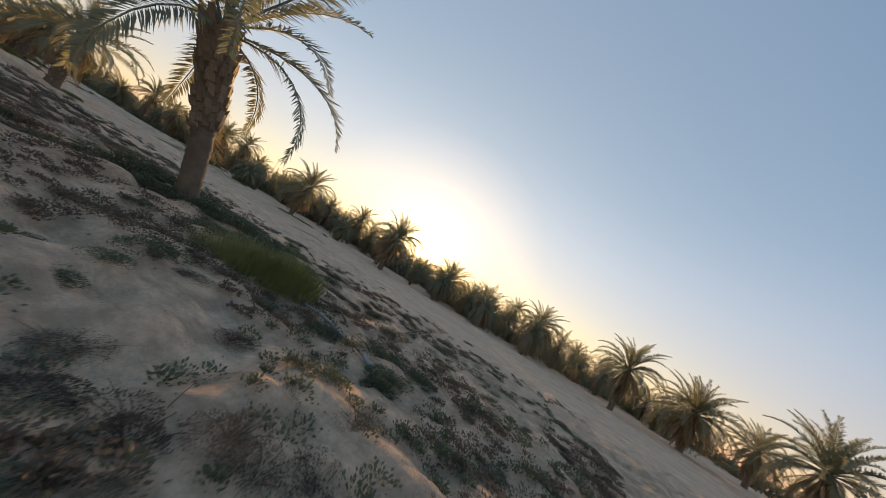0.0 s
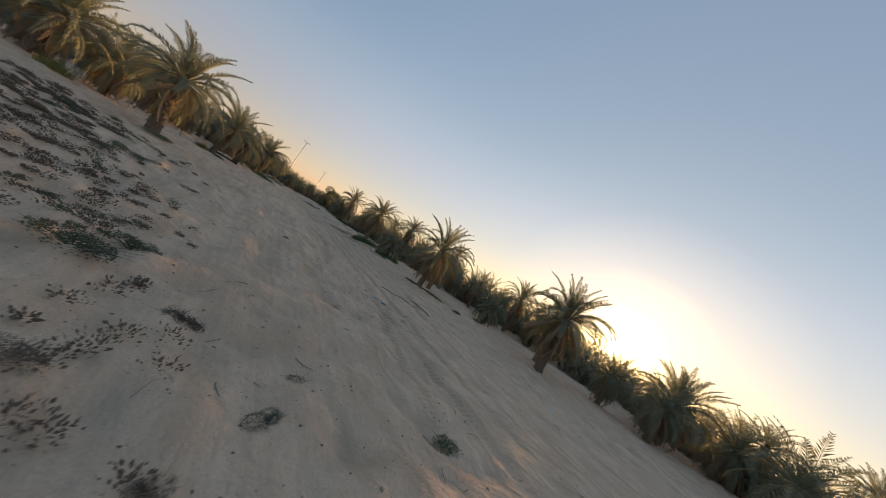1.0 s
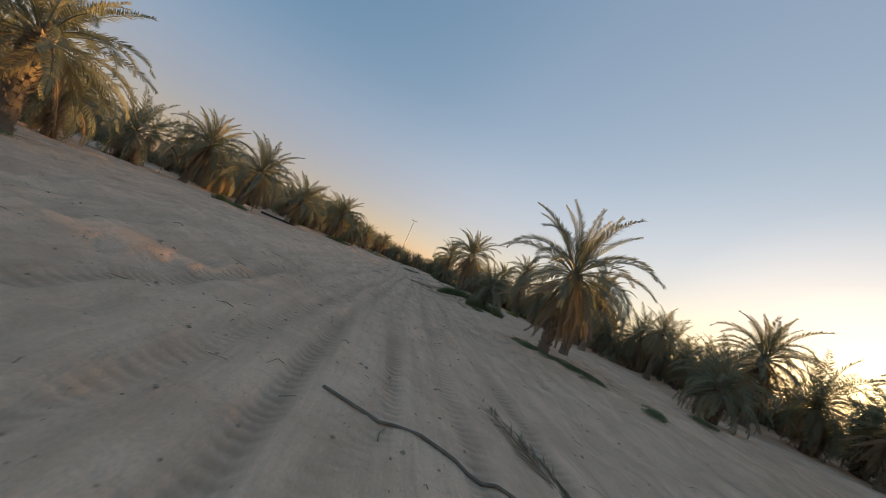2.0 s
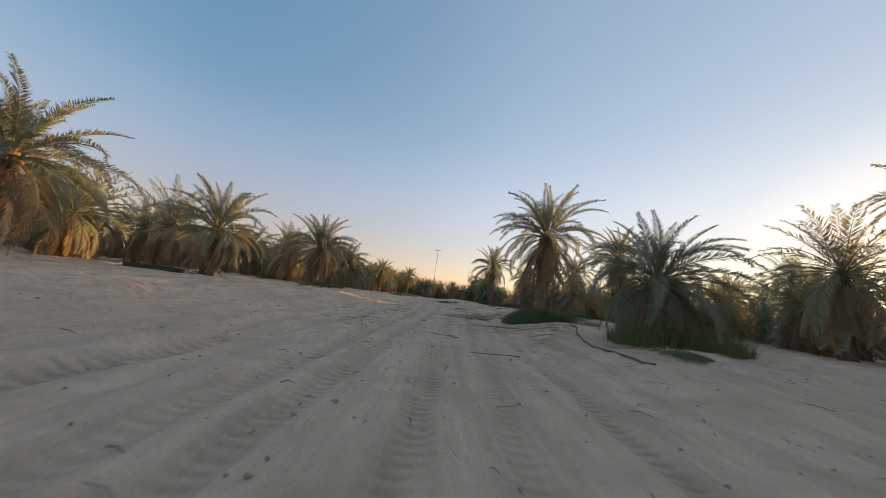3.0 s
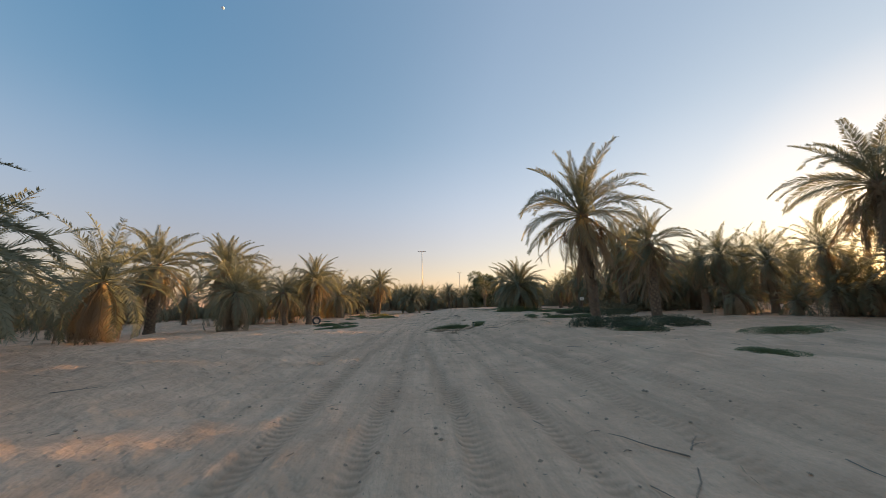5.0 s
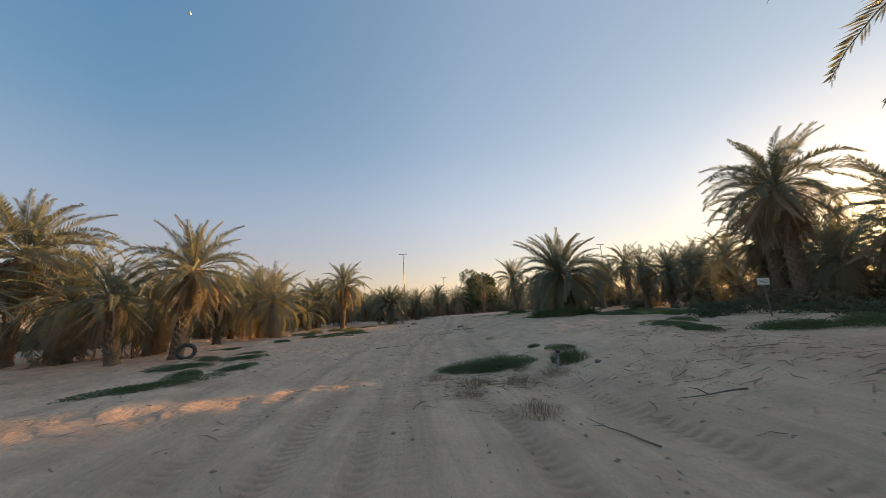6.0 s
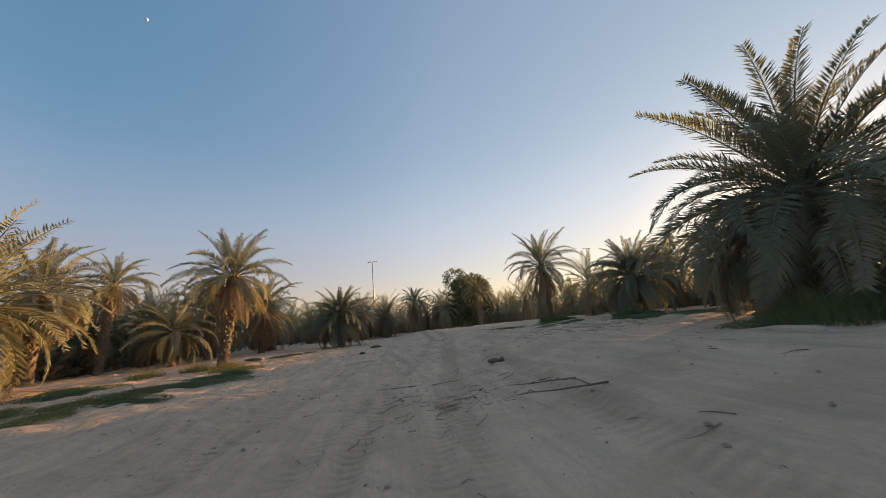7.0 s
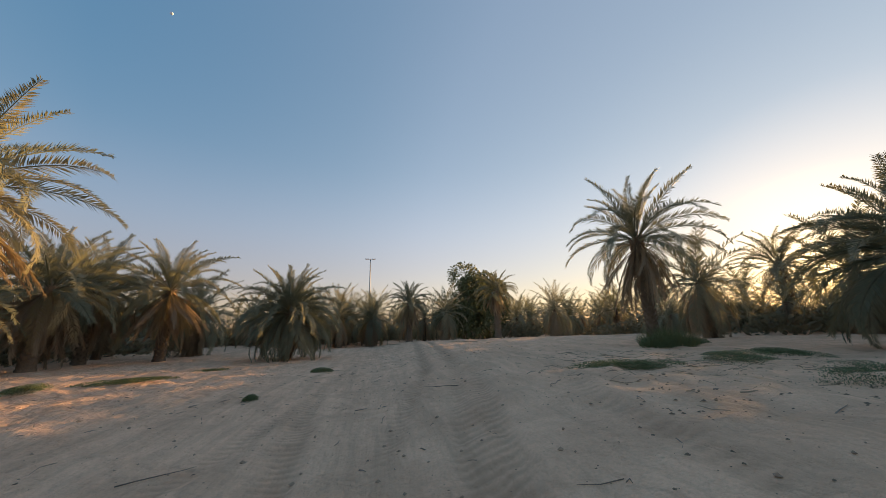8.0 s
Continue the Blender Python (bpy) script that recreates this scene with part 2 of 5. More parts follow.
def leaf_material(name, stops, thin, rough=0.55, scale=3.0):
    """Leaf or straw: colour varies from piece to piece and along it; light comes through."""
    m, tree, bsdf = nodes_of(name)
    info = tree.nodes.new("ShaderNodeObjectInfo")
    pos = tree.nodes.new("ShaderNodeTexCoord").outputs["Object"]
    n = noise_of(tree, pos, scale, 4, 0.6)
    fac = maths(tree, "ADD", maths(tree, "MULTIPLY", info.outputs["Random"], 0.6), maths(tree, "MULTIPLY", n, 0.4))
    col = ramp(tree, fac, stops)
    tree.links.new(col, bsdf.inputs["Base Color"])
    bsdf.inputs["Roughness"].default_value = rough
    bsdf.inputs["Specular IOR Level"].default_value = 0.35
    t = tree.nodes.new("ShaderNodeBsdfTranslucent")
    tree.links.new(mixed(tree, 0.4, col, (0.23, 0.23, 0.12), "MIX"), t.inputs["Color"])
    mix = add(tree, "ShaderNodeMixShader", Fac=thin)
    out = tree.nodes["Material Output"]
    tree.links.new(bsdf.outputs[0], mix.inputs[1])
    tree.links.new(t.outputs[0], mix.inputs[2])
    tree.links.new(mix.outputs[0], out.inputs[0])
    return m


def rough_material(name, stops, scale, bump=0.02, rough=0.85, metal=0.0, vary=0.35):
    m, tree, bsdf = nodes_of(name)
    info = tree.nodes.new("ShaderNodeObjectInfo")
    pos = tree.nodes.new("ShaderNodeTexCoord").outputs["Object"]
    n = noise_of(tree, pos, scale, 6, 0.65)
    fine = noise_of(tree, pos, scale * 7, 4, 0.6)
    fac = maths(tree, "ADD", maths(tree, "MULTIPLY", n, 1 - vary), maths(tree, "MULTIPLY", info.outputs["Random"], vary))
    fac = maths(tree, "ADD", maths(tree, "MULTIPLY", fac, 0.8), maths(tree, "MULTIPLY", fine, 0.2))
    tree.links.new(ramp(tree, fac, stops), bsdf.inputs["Base Color"])
    bsdf.inputs["Roughness"].default_value = rough
    bsdf.inputs["Metallic"].default_value = metal
    bumped(tree, bsdf, maths(tree, "ADD", n, maths(tree, "MULTIPLY", fine, 0.5)), 0.7, bump)
    return m


SAND = sand_material()
LEAF = leaf_material("palm_leaf", [(0.15, (0.165, 0.175, 0.12)), (0.5, (0.225, 0.23, 0.16)), (0.8, (0.30, 0.275, 0.185))], 0.38)
LEAF_OLD = leaf_material("palm_leaf_ageing", [(0.15, (0.16, 0.13, 0.075)), (0.5, (0.26, 0.195, 0.10)), (0.85, (0.35, 0.25, 0.125))], 0.3)
STRAW = leaf_material("dry_palm_leaf", [(0.1, (0.22, 0.155, 0.105)), (0.5, (0.34, 0.245, 0.165)), (0.9, (0.46, 0.345, 0.24))], 0.3, 0.75)
TRUNK = rough_material("palm_trunk", [(0.3, (0.09, 0.064, 0.046)), (0.5, (0.17, 0.122, 0.086)), (0.7, (0.26, 0.19, 0.135))], 3.0, 0.05)
BOOT = rough_material("leaf_base", [(0.3, (0.13, 0.09, 0.058)), (0.5, (0.21, 0.15, 0.10)), (0.72, (0.31, 0.23, 0.155))], 4.0, 0.02)
SHRUB = leaf_material("saltbush_leaf", [(0.1, (0.065, 0.085, 0.052)), (0.5, (0.098, 0.115, 0.07)), (0.9, (0.15, 0.15, 0.09))], 0.12, 0.7, 2.0)
MAT_GREEN = leaf_material("creeping_leaf", [(0.1, (0.10, 0.145, 0.07)), (0.5, (0.135, 0.18, 0.088)), (0.9, (0.19, 0.215, 0.11))], 0.2, 0.7, 2.0)
UNDERGROWTH = leaf_material("dull_undergrowth_leaf", [(0.1, (0.13, 0.12, 0.08)), (0.5, (0.19, 0.165, 0.11)), (0.9, (0.27, 0.22, 0.145))], 0.3, 0.8, 0.5)
SHRUB_DRY = leaf_material("dry_scrub", [(0.1, (0.11, 0.073, 0.056)), (0.5, (0.165, 0.112, 0.084)), (0.9, (0.23, 0.16, 0.118))], 0.08, 0.85, 2.0)
GRASS = leaf_material("grass_blade", [(0.1, (0.12, 0.165, 0.085)), (0.5, (0.16, 0.205, 0.10)), (0.9, (0.22, 0.235, 0.11))], 0.4, 0.6, 2.0)
GRASS_YELLOW = leaf_material("bright_grass_blade", [(0.1, (0.15, 0.165, 0.05)), (0.5, (0.22, 0.215, 0.07)), (0.9, (0.31, 0.275, 0.11))], 0.3, 0.6, 2.0)
BROADLEAF = leaf_material("broad_leaf", [(0.1, (0.06, 0.085, 0.042)), (0.5, (0.09, 0.115, 0.055)), (0.9, (0.13, 0.145, 0.07))], 0.2, 0.5, 0.8)
WOOD = rough_material("weathered_wood", [(0.3, (0.09, 0.07, 0.055)), (0.5, (0.17, 0.13, 0.10)), (0.7, (0.27, 0.22, 0.175))], 6.0, 0.01)
RUBBER = rough_material("dusty_rubber", [(0.3, (0.04, 0.037, 0.034)), (0.5, (0.09, 0.08, 0.07)), (0.7, (0.22, 0.18, 0.14))], 5.0, 0.01)
STEEL = rough_material("galvanised_steel", [(0.3, (0.30, 0.30, 0.30)), (0.6, (0.42, 0.42, 0.41)), (0.8, (0.5, 0.5, 0.49))], 2.0, 0.004, 0.5, 0.6)
PIPE = rough_material("grey_plastic_pipe", [(0.3, (0.2, 0.215, 0.22)), (0.55, (0.3, 0.32, 0.33)), (0.8, (0.38, 0.38, 0.36))], 4.0, 0.003, 0.55)
BOARD = rough_material("faded_white_paint", [(0.25, (0.42, 0.41, 0.38)), (0.5, (0.66, 0.65, 0.6)), (0.8, (0.76, 0.75, 0.7))], 3.0, 0.003, 0.6)
PLASTIC_BLUE = rough_material("blue_plastic", [(0.2, (0.04, 0.22, 0.32)), (0.6, (0.07, 0.34, 0.46)), (0.9, (0.12, 0.45, 0.55))], 5.0, 0.004, 0.4)
PLASTIC_WHITE = rough_material("white_plastic", [(0.2, (0.5, 0.52, 0.52)), (0.6, (0.72, 0.74, 0.74)), (0.9, (0.8, 0.8, 0.8))], 5.0, 0.003, 0.4)
PEBBLE = rough_material("pebble", [(0.2, (0.24, 0.165, 0.115)), (0.5, (0.42, 0.29, 0.20)), (0.8, (0.6, 0.42, 0.29))], 9.0, 0.004)
FRUIT = rough_material("dry_date_fruit", [(0.2, (0.10, 0.04, 0.015)), (0.5, (0.2, 0.09, 0.03)), (0.8, (0.32, 0.16, 0.05))], 12.0, 0.01, 0.5)
STALK = leaf_material("orange_fruit_stalk", [(0.2, (0.4, 0.2, 0.03)), (0.6, (0.55, 0.3, 0.05)), (0.9, (0.62, 0.36, 0.08))], 0.2, 0.5)
MOONROCK = rough_material("moon_surface", [(0.3, (0.35, 0.55, 0.85)), (0.5, (0.45, 0.68, 0.95)), (0.7, (0.5, 0.75, 0.98))], 0.06, 0.0, 0.95)


# ---------------------------------------------------------------- ground: one sheet to the horizon
def spread(lo, hi, step, far):
    """Grid lines: even from lo to hi, then ever wider out to far."""
    mid = list(np.arange(lo, hi + 1e-6, step))
    out, d, v = [], step, hi
    while v < far:
        d *= 1.16
        v += d
        out.append(v)
    back, d, v = [], step, lo
    while v > -far:
        d *= 1.16
        v -= d
        back.append(v)
    return np.array(back[::-1] + mid + out)


def build_ground():
    xs, ys = spread(-22.0, 9.0, 0.125, 3000), spread(-44.0, 74.0, 0.17, 3000)
    gx, gy = np.meshgrid(xs, ys)
    co = np.stack([gx, gy, ground_np(gx, gy)], -1).reshape(-1, 3)
    nx, ny = len(xs), len(ys)
    base = (np.arange(ny - 1)[:, None] * nx + np.arange(nx - 1)[None]).ravel()
    quads = np.stack([base, base + 1, base + nx + 1, base + nx], -1)
    me = bpy.data.meshes.new("ground")
    me.vertices.add(len(co))
    me.vertices.foreach_set("co", co.ravel())
    me.loops.add(quads.size)
    me.loops.foreach_set("vertex_index", quads.ravel())
    me.polygons.add(len(quads))
    me.polygons.foreach_set("loop_start", np.arange(len(quads)) * 4)
    me.polygons.foreach_set("use_smooth", np.ones(len(quads), bool))
    me.update(calc_edges=True)
    mask = me.attributes.new("rut", "FLOAT", "POINT")
    mask.data.foreach_set("value", rut_field(gx, gy)[1].ravel())
    dirt = me.attributes.new("soil", "FLOAT", "POINT")
    dirt.data.foreach_set("value", (sm(-(gx + 9.0 + 0.35 * (gy + 30)), 0, 4) * (1 - sm(gy, -18, -8))).ravel())
    ob = part("ground", me, SAND)
    tagged(ob, "pale beige rutted sand with wheel tracks and scattered litter", "ground", kind="structure")


build_ground()


# ---------------------------------------------------------------- palms
def frond_mesh(name, seed, droop, leaflets, leaf_len, forward, vee, sag, fullness=1.0, rachis=0.007, bow=1.5, wide_m=0.0058, coarse=False):
    """A feather leaf one unit long: it leaves the origin along +Y and bends down."""
    rnd = random.Random(seed)
    verts, faces = [], []
    steps = 5 if coarse else 8
    pts, p, ang = [], Vector((0, 0, 0)), 0.0
    swing = rnd.uniform(-0.08, 0.08)
    for i in range(steps + 1):
        pts.append(p.copy())
        u = i / steps
        ang = -radians(droop) * (u ** bow)
        p = p + Vector((swing * u, math.cos(ang), math.sin(ang))) / steps
    tube(verts, faces, pts, [rachis * (1 - 0.85 * i / steps) + 0.0012 for i in range(steps + 1)], 3, False)

    def along(u):
        f = min(max(u, 0), 0.9999) * steps
        k = int(f)
        a, b = pts[k], pts[k + 1]
        return a.lerp(b, f - k), (b - a).normalized()

    for side in (-1, 1):
        for i in range(leaflets):
            u = 0.10 + 0.89 * (i + rnd.uniform(-0.3, 0.3)) / leaflets
            if rnd.random() > fullness:
                continue
            c, d = along(u)
            across = Vector((side, 0, 0))
            up = across.cross(d) * side
            if up.z < 0 and droop < 120:
                up = -up
            f = radians(forward + rnd.uniform(-9, 9) - 10 * u)
            v = radians(vee * rnd.choice((0.25, 1.0, 1.5)) + rnd.uniform(-9, 9))
            out = (across * math.cos(v) + up * math.sin(v))
            way = (out * math.cos(f) + d * math.sin(f)).normalized()
            long = leaf_len * (0.35 + 0.65 * math.sin(math.pi * min(1, 0.18 + u * 0.95)) ** 0.7) * rnd.uniform(0.85, 1.12)
            if u < 0.2:
                long *= 0.35 + 3.0 * (u - 0.1)
            wide = wide_m * rnd.uniform(0.85, 1.2)
            flat = way.cross(out.cross(d) if out.cross(d).length > 1e-4 else up).normalized()
            flat = (d - way * d.dot(way)).normalized()
            mid = c + way * long * 0.5 + Vector((0, 0, -sag * long * 0.2))
            tip = c + way * long + Vector((0, 0, -sag * long * rnd.uniform(0.6, 1.2)))
            k = len(verts)
            if coarse:
                verts += [c - flat * wide, c + flat * wide, tip]
                faces.append((k, k + 1, k + 2))
            else:
                mid = c.lerp(mid, 0.8)
                verts += [c, mid + flat * wide, tip, mid - flat * wide]
                faces.append((k, k + 1, k + 2, k + 3))
    return mesh_of(name, verts, faces)


FRONDS = {
    "young": [frond_mesh("frond_young", 10 + i, 34 + 14 * i, 104, 0.14, 46, 30, 0.06, bow=1.9, wide_m=0.0047) for i in range(3)],
    "arch": [frond_mesh("frond_arch", 20 + i, 80 + 18 * i, 102, 0.14, 42, 24, 0.16, bow=1.45, wide_m=0.0047) for i in range(3)],
    "hang": [frond_mesh("frond_hang", 30 + i, 78 + 16 * i, 94, 0.135, 42, 10, 0.4, bow=1.25, wide_m=0.0047) for i in range(3)],
}
for kind in FRONDS:
    for me in FRONDS[kind]:
        me.materials.append(LEAF)
OLD = []
for i in range(3):
    OLD.append(frond_mesh("frond_ageing", 40 + i, 80 + 18 * i, 44, 0.15, 46, 5, 0.5, 0.9, bow=1.1))
    OLD[-1].materials.append(LEAF_OLD)
DEAD = []
for i in range(4):
    DEAD.append(frond_mesh("frond_dead", 50 + i, 20 + 14 * i, 52, 0.13, 72, 12, 0.35, 0.92, bow=0.7, wide_m=0.006))
    DEAD[-1].materials.append(STRAW)


def trunk_points(hub, bend, n=9):
    """From the ground to the crown's hub, in the palm's own space."""
    out = []
    for i in range(n):
        u = i / (n - 1)
        out.append(Vector((hub.x * (u + bend * u * (1 - u)), hub.y * (u + bend * u * (1 - u)), -0.12 + (hub.z + 0.12) * u)))
    return out


def trunk_mesh(pts, r0, r1, seed):
    rnd = random.Random(seed)
    verts, faces = [], []
    n = len(pts)
    fine, radii = [], []
    for i in range((n - 1) * 6 + 1):
        u = i / ((n - 1) * 6)
        k = min(int(u * (n - 1)), n - 2)
        fine.append(pts[k].lerp(pts[k + 1], u * (n - 1) - k))
        flare = 0.35 * max(0, 1 - u * 7) ** 2
        radii.append((r0 + (r1 - r0) * u) * (1 + flare + (0.05 if i % 2 else -0.05) + rnd.uniform(-0.04, 0.04)))
    tube(verts, faces, fine, radii, 12)
    return mesh_of("trunk", verts, faces, True)


def boots_mesh(pts, r0, r1, seed, first, per_m):
    """Cut leaf bases in a spiral up the trunk, one wedge each."""
    rnd = random.Random(seed)
    verts, faces = [], []
    n = len(pts)
    length = (pts[-1] - pts[0]).length
    count = int(length * per_m)
    for i in range(count):
        u = first + (1 - first) * i / max(count - 1, 1)
        k = min(int(u * (n - 1)), n - 2)
        c = pts[k].lerp(pts[k + 1], u * (n - 1) - k)
        up = (pts[k + 1] - pts[k]).normalized()
        a = i * 2.39996 + rnd.uniform(-0.12, 0.12)
        out = Vector((math.cos(a), math.sin(a), 0))
        out = (out - up * out.dot(up)).normalized()
        side = up.cross(out)
        r = r0 + (r1 - r0) * u
        grow = 0.55 + 0.75 * u
        w, h, d = 0.085 * grow * rnd.uniform(0.8, 1.15), 0.17 * grow * rnd.uniform(0.8, 1.3), 0.085 * grow * rnd.uniform(0.7, 1.4)
        b = c + out * r * 0.9
        t = b + up * h + out * d
        s = len(verts)
        verts += [b - side * w, b + side * w, b + up * h * 0.5 + out * d * 0.1 - side * w * 0.9, b + up * h * 0.5 + out * d * 0.1 + side * w * 0.9,
                  t - side * w * 0.55, t + side * w * 0.55, b + out * d * 0.7 + up * h * 0.25 - side * w * 0.6, b + out * d * 0.7 + up * h * 0.25 + side * w * 0.6]
        faces += [(s, s + 1, s + 7, s + 6), (s + 6, s + 7, s + 5, s + 4), (s + 2, s + 4, s + 5, s + 3), (s, s + 6, s + 4, s + 2), (s + 1, s + 3, s + 5, s + 7)]
    return mesh_of("bark", verts, faces)


BOOT_UNIT = mesh_of("leaf_base", [(-1, 0, 0), (1, 0, 0), (-0.9, 0.15, 0.5), (0.9, 0.15, 0.5), (-0.5, 1, 1), (0.5, 1, 1), (-0.65, 0.75, 0.25), (0.65, 0.75, 0.25)],
                    [(0, 1, 7, 6), (6, 7, 5, 4), (2, 4, 5, 3), (0, 6, 4, 2), (1, 3, 5, 7)])
BOOT_UNIT.materials.append(BOOT)


def lone_boots(pts, r0, r1, seed, first, per_m, parent, big=1.0):
    """Leaf bases as pieces of their own, in a spiral up the trunk."""
    rnd = random.Random(seed)
    n = len(pts)
    count = int((pts[-1] - pts[0]).length * (1 - first) * per_m)
    for i in range(count):
        u = first + (1 - first) * i / max(count - 1, 1)
        k = min(int(u * (n - 1)), n - 2)
        c = pts[k].lerp(pts[k + 1], u * (n - 1) - k)
        up = (pts[k + 1] - pts[k]).normalized()
        a = i * 2.39996 + rnd.uniform(-0.15, 0.15)
        out = Vector((math.cos(a), math.sin(a), 0))
        out = (out - up * out.dot(up)).normalized()
        side = up.cross(out)
        grow = (0.6 + 0.7 * u) * big
        w, h, d = 0.085 * grow * rnd.uniform(0.8, 1.15), 0.19 * grow * rnd.uniform(0.8, 1.4), 0.10 * grow * rnd.uniform(0.7, 1.5)
        b = c + out * (r0 + (r1 - r0) * u) * 0.88
        m = Matrix(((side.x * w, out.x * d, up.x * h, b.x), (side.y * w, out.y * d, up.y * h, b.y), (side.z * w, out.z * d, up.z * h, b.z), (0, 0, 0, 1)))
        part("leaf_base", BOOT_UNIT, None, parent, "", m)


LONE = (1, 2, 7, 20, 45, 47)


def frond_pose(hub, az, elev, length, roll=0.0):
    return (Matrix.Translation(hub) @ Matrix.Rotation(az, 4, "Z") @ Matrix.Rotation(elev, 4, "X")
            @ Matrix.Rotation(roll, 4, "Y") @ Matrix.Diagonal((length, length, length, 1)))


def palm(x, y, top, r, seed, label, lean=(0.0, 0.0), green=30, dead=12, girth=0.27, old=7, low=-8, hub_share=0.98, group="date palms"):
    """A date palm: trunk, cut leaf bases, and every leaf a piece of its own."""
    rnd = random.Random(seed)
    z = gz(x, y)
    base = thing("date_palm", x, y, z, label, "palm tree", group)
    if label in (LOW, BROAD):
        hub = Vector((lean[0], lean[1], (0.40 if label == LOW else 0.45) * top))
        r, low, girth = (0.82 if label == LOW else 0.98) * (top - hub.z) + 0.1, (-36 if label == LOW else -46), girth * 0.95
    else:
        hub = Vector((lean[0], lean[1], max(0.35, top - hub_share * r)))
        r *= 0.94
    if label == RAGGED:
        old = 1
    if label == SKIRT:
        dead, old = int(dead * 1.25), old + 3
    if label not in (LOW, BROAD, RAGGED):
        low, dead, old = -8, int(dead * 1.6) + 4, old + 2
    green = int(green * (0.75 if label == RAGGED else 1.4 if label in (LOW, BROAD) else 1.2))
    girth *= 0.8
    pts = trunk_points(hub, rnd.uniform(-0.35, 0.35))
    part("trunk", trunk_mesh(pts, girth * 1.12, girth * (1.25 if label == RAGGED else 0.85), seed), TRUNK, base)
    if label == RAGGED:
        lone_boots(pts, girth * 1.05, girth * 1.35, seed, 0.44, 90, base, 1.25)
    elif seed in LONE:
        lone_boots(pts, girth * 1.12, girth * 0.85, seed, 0.04, 34, base)
    else:
        stubs = part("bark", boots_mesh(pts, girth * 1.12, girth * 0.85, seed, 0.03, 46), BOOT, base, "cut dry leaf bases")
        tagged(stubs, kind="stuff")
    if green > 12:
        heart = [hub + Vector((0, 0, d)) for d in (-0.25, 0.0, 0.3, 0.55)]
        v, f = [], []
        tube(v, f, heart, [girth * 0.8, girth * 0.95, girth * 0.6, 0.04], 10)
        part("crown_heart", mesh_of("crown_heart", v, f, True), BOOT, base)
    turn = rnd.uniform(0, 6.28)
    for i in range(green):
        u = (i + 0.5) / green
        az = turn + i * 2.39996 + rnd.uniform(-0.2, 0.2)
        elev = radians(84 - (84 - low) * u ** 0.85 + rnd.uniform(-7, 7))
        kind = "young" if u < (0.14 if label == LOW else 0.3) else "arch" if u < (0.6 if label == LOW else 0.74) else "hang"
        size = r * (1.0 if label not in (LOW, BROAD) else 1.06) * (1.0 + 0.12 * math.sin(u * 3.1)) * rnd.uniform(0.9, 1.05) * (0.9 if u < 0.2 else 1.0)
        at = hub + Vector((-math.sin(az), math.cos(az), 0)) * girth * 0.5 + Vector((0, 0, 0.3 * (1 - u)))
        part("frond", rnd.choice(FRONDS[kind]), None, base, "", frond_pose(at, az, elev, size, rnd.uniform(-0.5, 0.5)))
    for i in range(old):
        az = turn + i * 2.1 + rnd.uniform(-0.5, 0.5)
        at = hub + Vector((-math.sin(az), math.cos(az), 0)) * girth * 0.8 + Vector((0, 0, -0.05))
        part("frond", rnd.choice(OLD), None, base, "yellowing drooping leaf", frond_pose(at, az, radians(rnd.uniform(-52, 2)), r * rnd.uniform(0.75, 1.0), rnd.uniform(-0.6, 0.6)))
    reach = hub.z
    for i in range(dead):
        az = turn + i * 2.39996 * 1.7 + rnd.uniform(-0.4, 0.4)
        at = hub + Vector((-math.sin(az), math.cos(az), 0)) * girth * 0.9 + Vector((0, 0, -rnd.uniform(0.05, 0.35)))
        length = min(r * rnd.uniform(0.65, 1.0), max(0.6, reach * rnd.uniform(0.7, 1.05)))
        part("dry_frond", rnd.choice(DEAD), None, base, "dry brown hanging leaf", frond_pose(at, az, radians(-76 + 58 * rnd.random() ** 1.7), length, rnd.uniform(-1, 1)))
    return base


TALL = "tall date palm with dry hanging leaves on sand"
FULL = "date palm with full grey-green crown on sand"
LOW = "low bushy date palm with leaves near the ground"
SKIRT = "date palm with a thick skirt of dry brown leaves"
BROAD = "broad date palm with many stems and dark leaves"
RAGGED = "tall date palm with ragged trunk and sparse drooping leaves"
LEANING = "tall date palm with dark dry fruit bunches"

NEAR_SPOTS = []


def near_palm(px, py, top, rad, seed, label, lx, ly, n_green, n_dead, girth):
    """Ground place, crown top and radius, seed, label, lean, green and dry leaves, trunk radius."""
    NEAR_SPOTS.append((px, py))
    if 50 < seed < 64:
        top, rad = top * 1.1, rad * 1.14
    palm(px, py, top, rad, seed, label, (lx, ly), n_green, n_dead, girth)


near_palm(-15.7, -29.6, 7.4, 3.9, 1, RAGGED, -1.0, 0.7, 25, 0, 0.25)
near_palm(-13.4, -10.6, 5.8, 2.9, 2, FULL, -0.1, 0.0, 34, 6, 0.34)
near_palm(-20.0, -6.6, 5.3, 2.9, 3, FULL, 0.5, 0.0, 32, 10, 0.3)
near_palm(-12.4, 1.3, 5.4, 2.8, 4, FULL, 0.4, 0.2, 30, 8, 0.28)
near_palm(-18.4, 5.0, 6.3, 3.1, 5, FULL, 0.6, 0.0, 34, 14, 0.28)
near_palm(-11.2, 8.8, 5.1, 2.9, 6, FULL, 0.1, 0.0, 34, 5, 0.34)
near_palm(-9.6, 18.5, 6.2, 3.4, 7, "date palm with a stout trunk and arching sunlit leaves", 0.1, -0.1, 34, 12, 0.36)
near_palm(-9.4, 25.5, 5.3, 2.7, 8, LOW, 0.2, -0.2, 50, 8, 0.32)
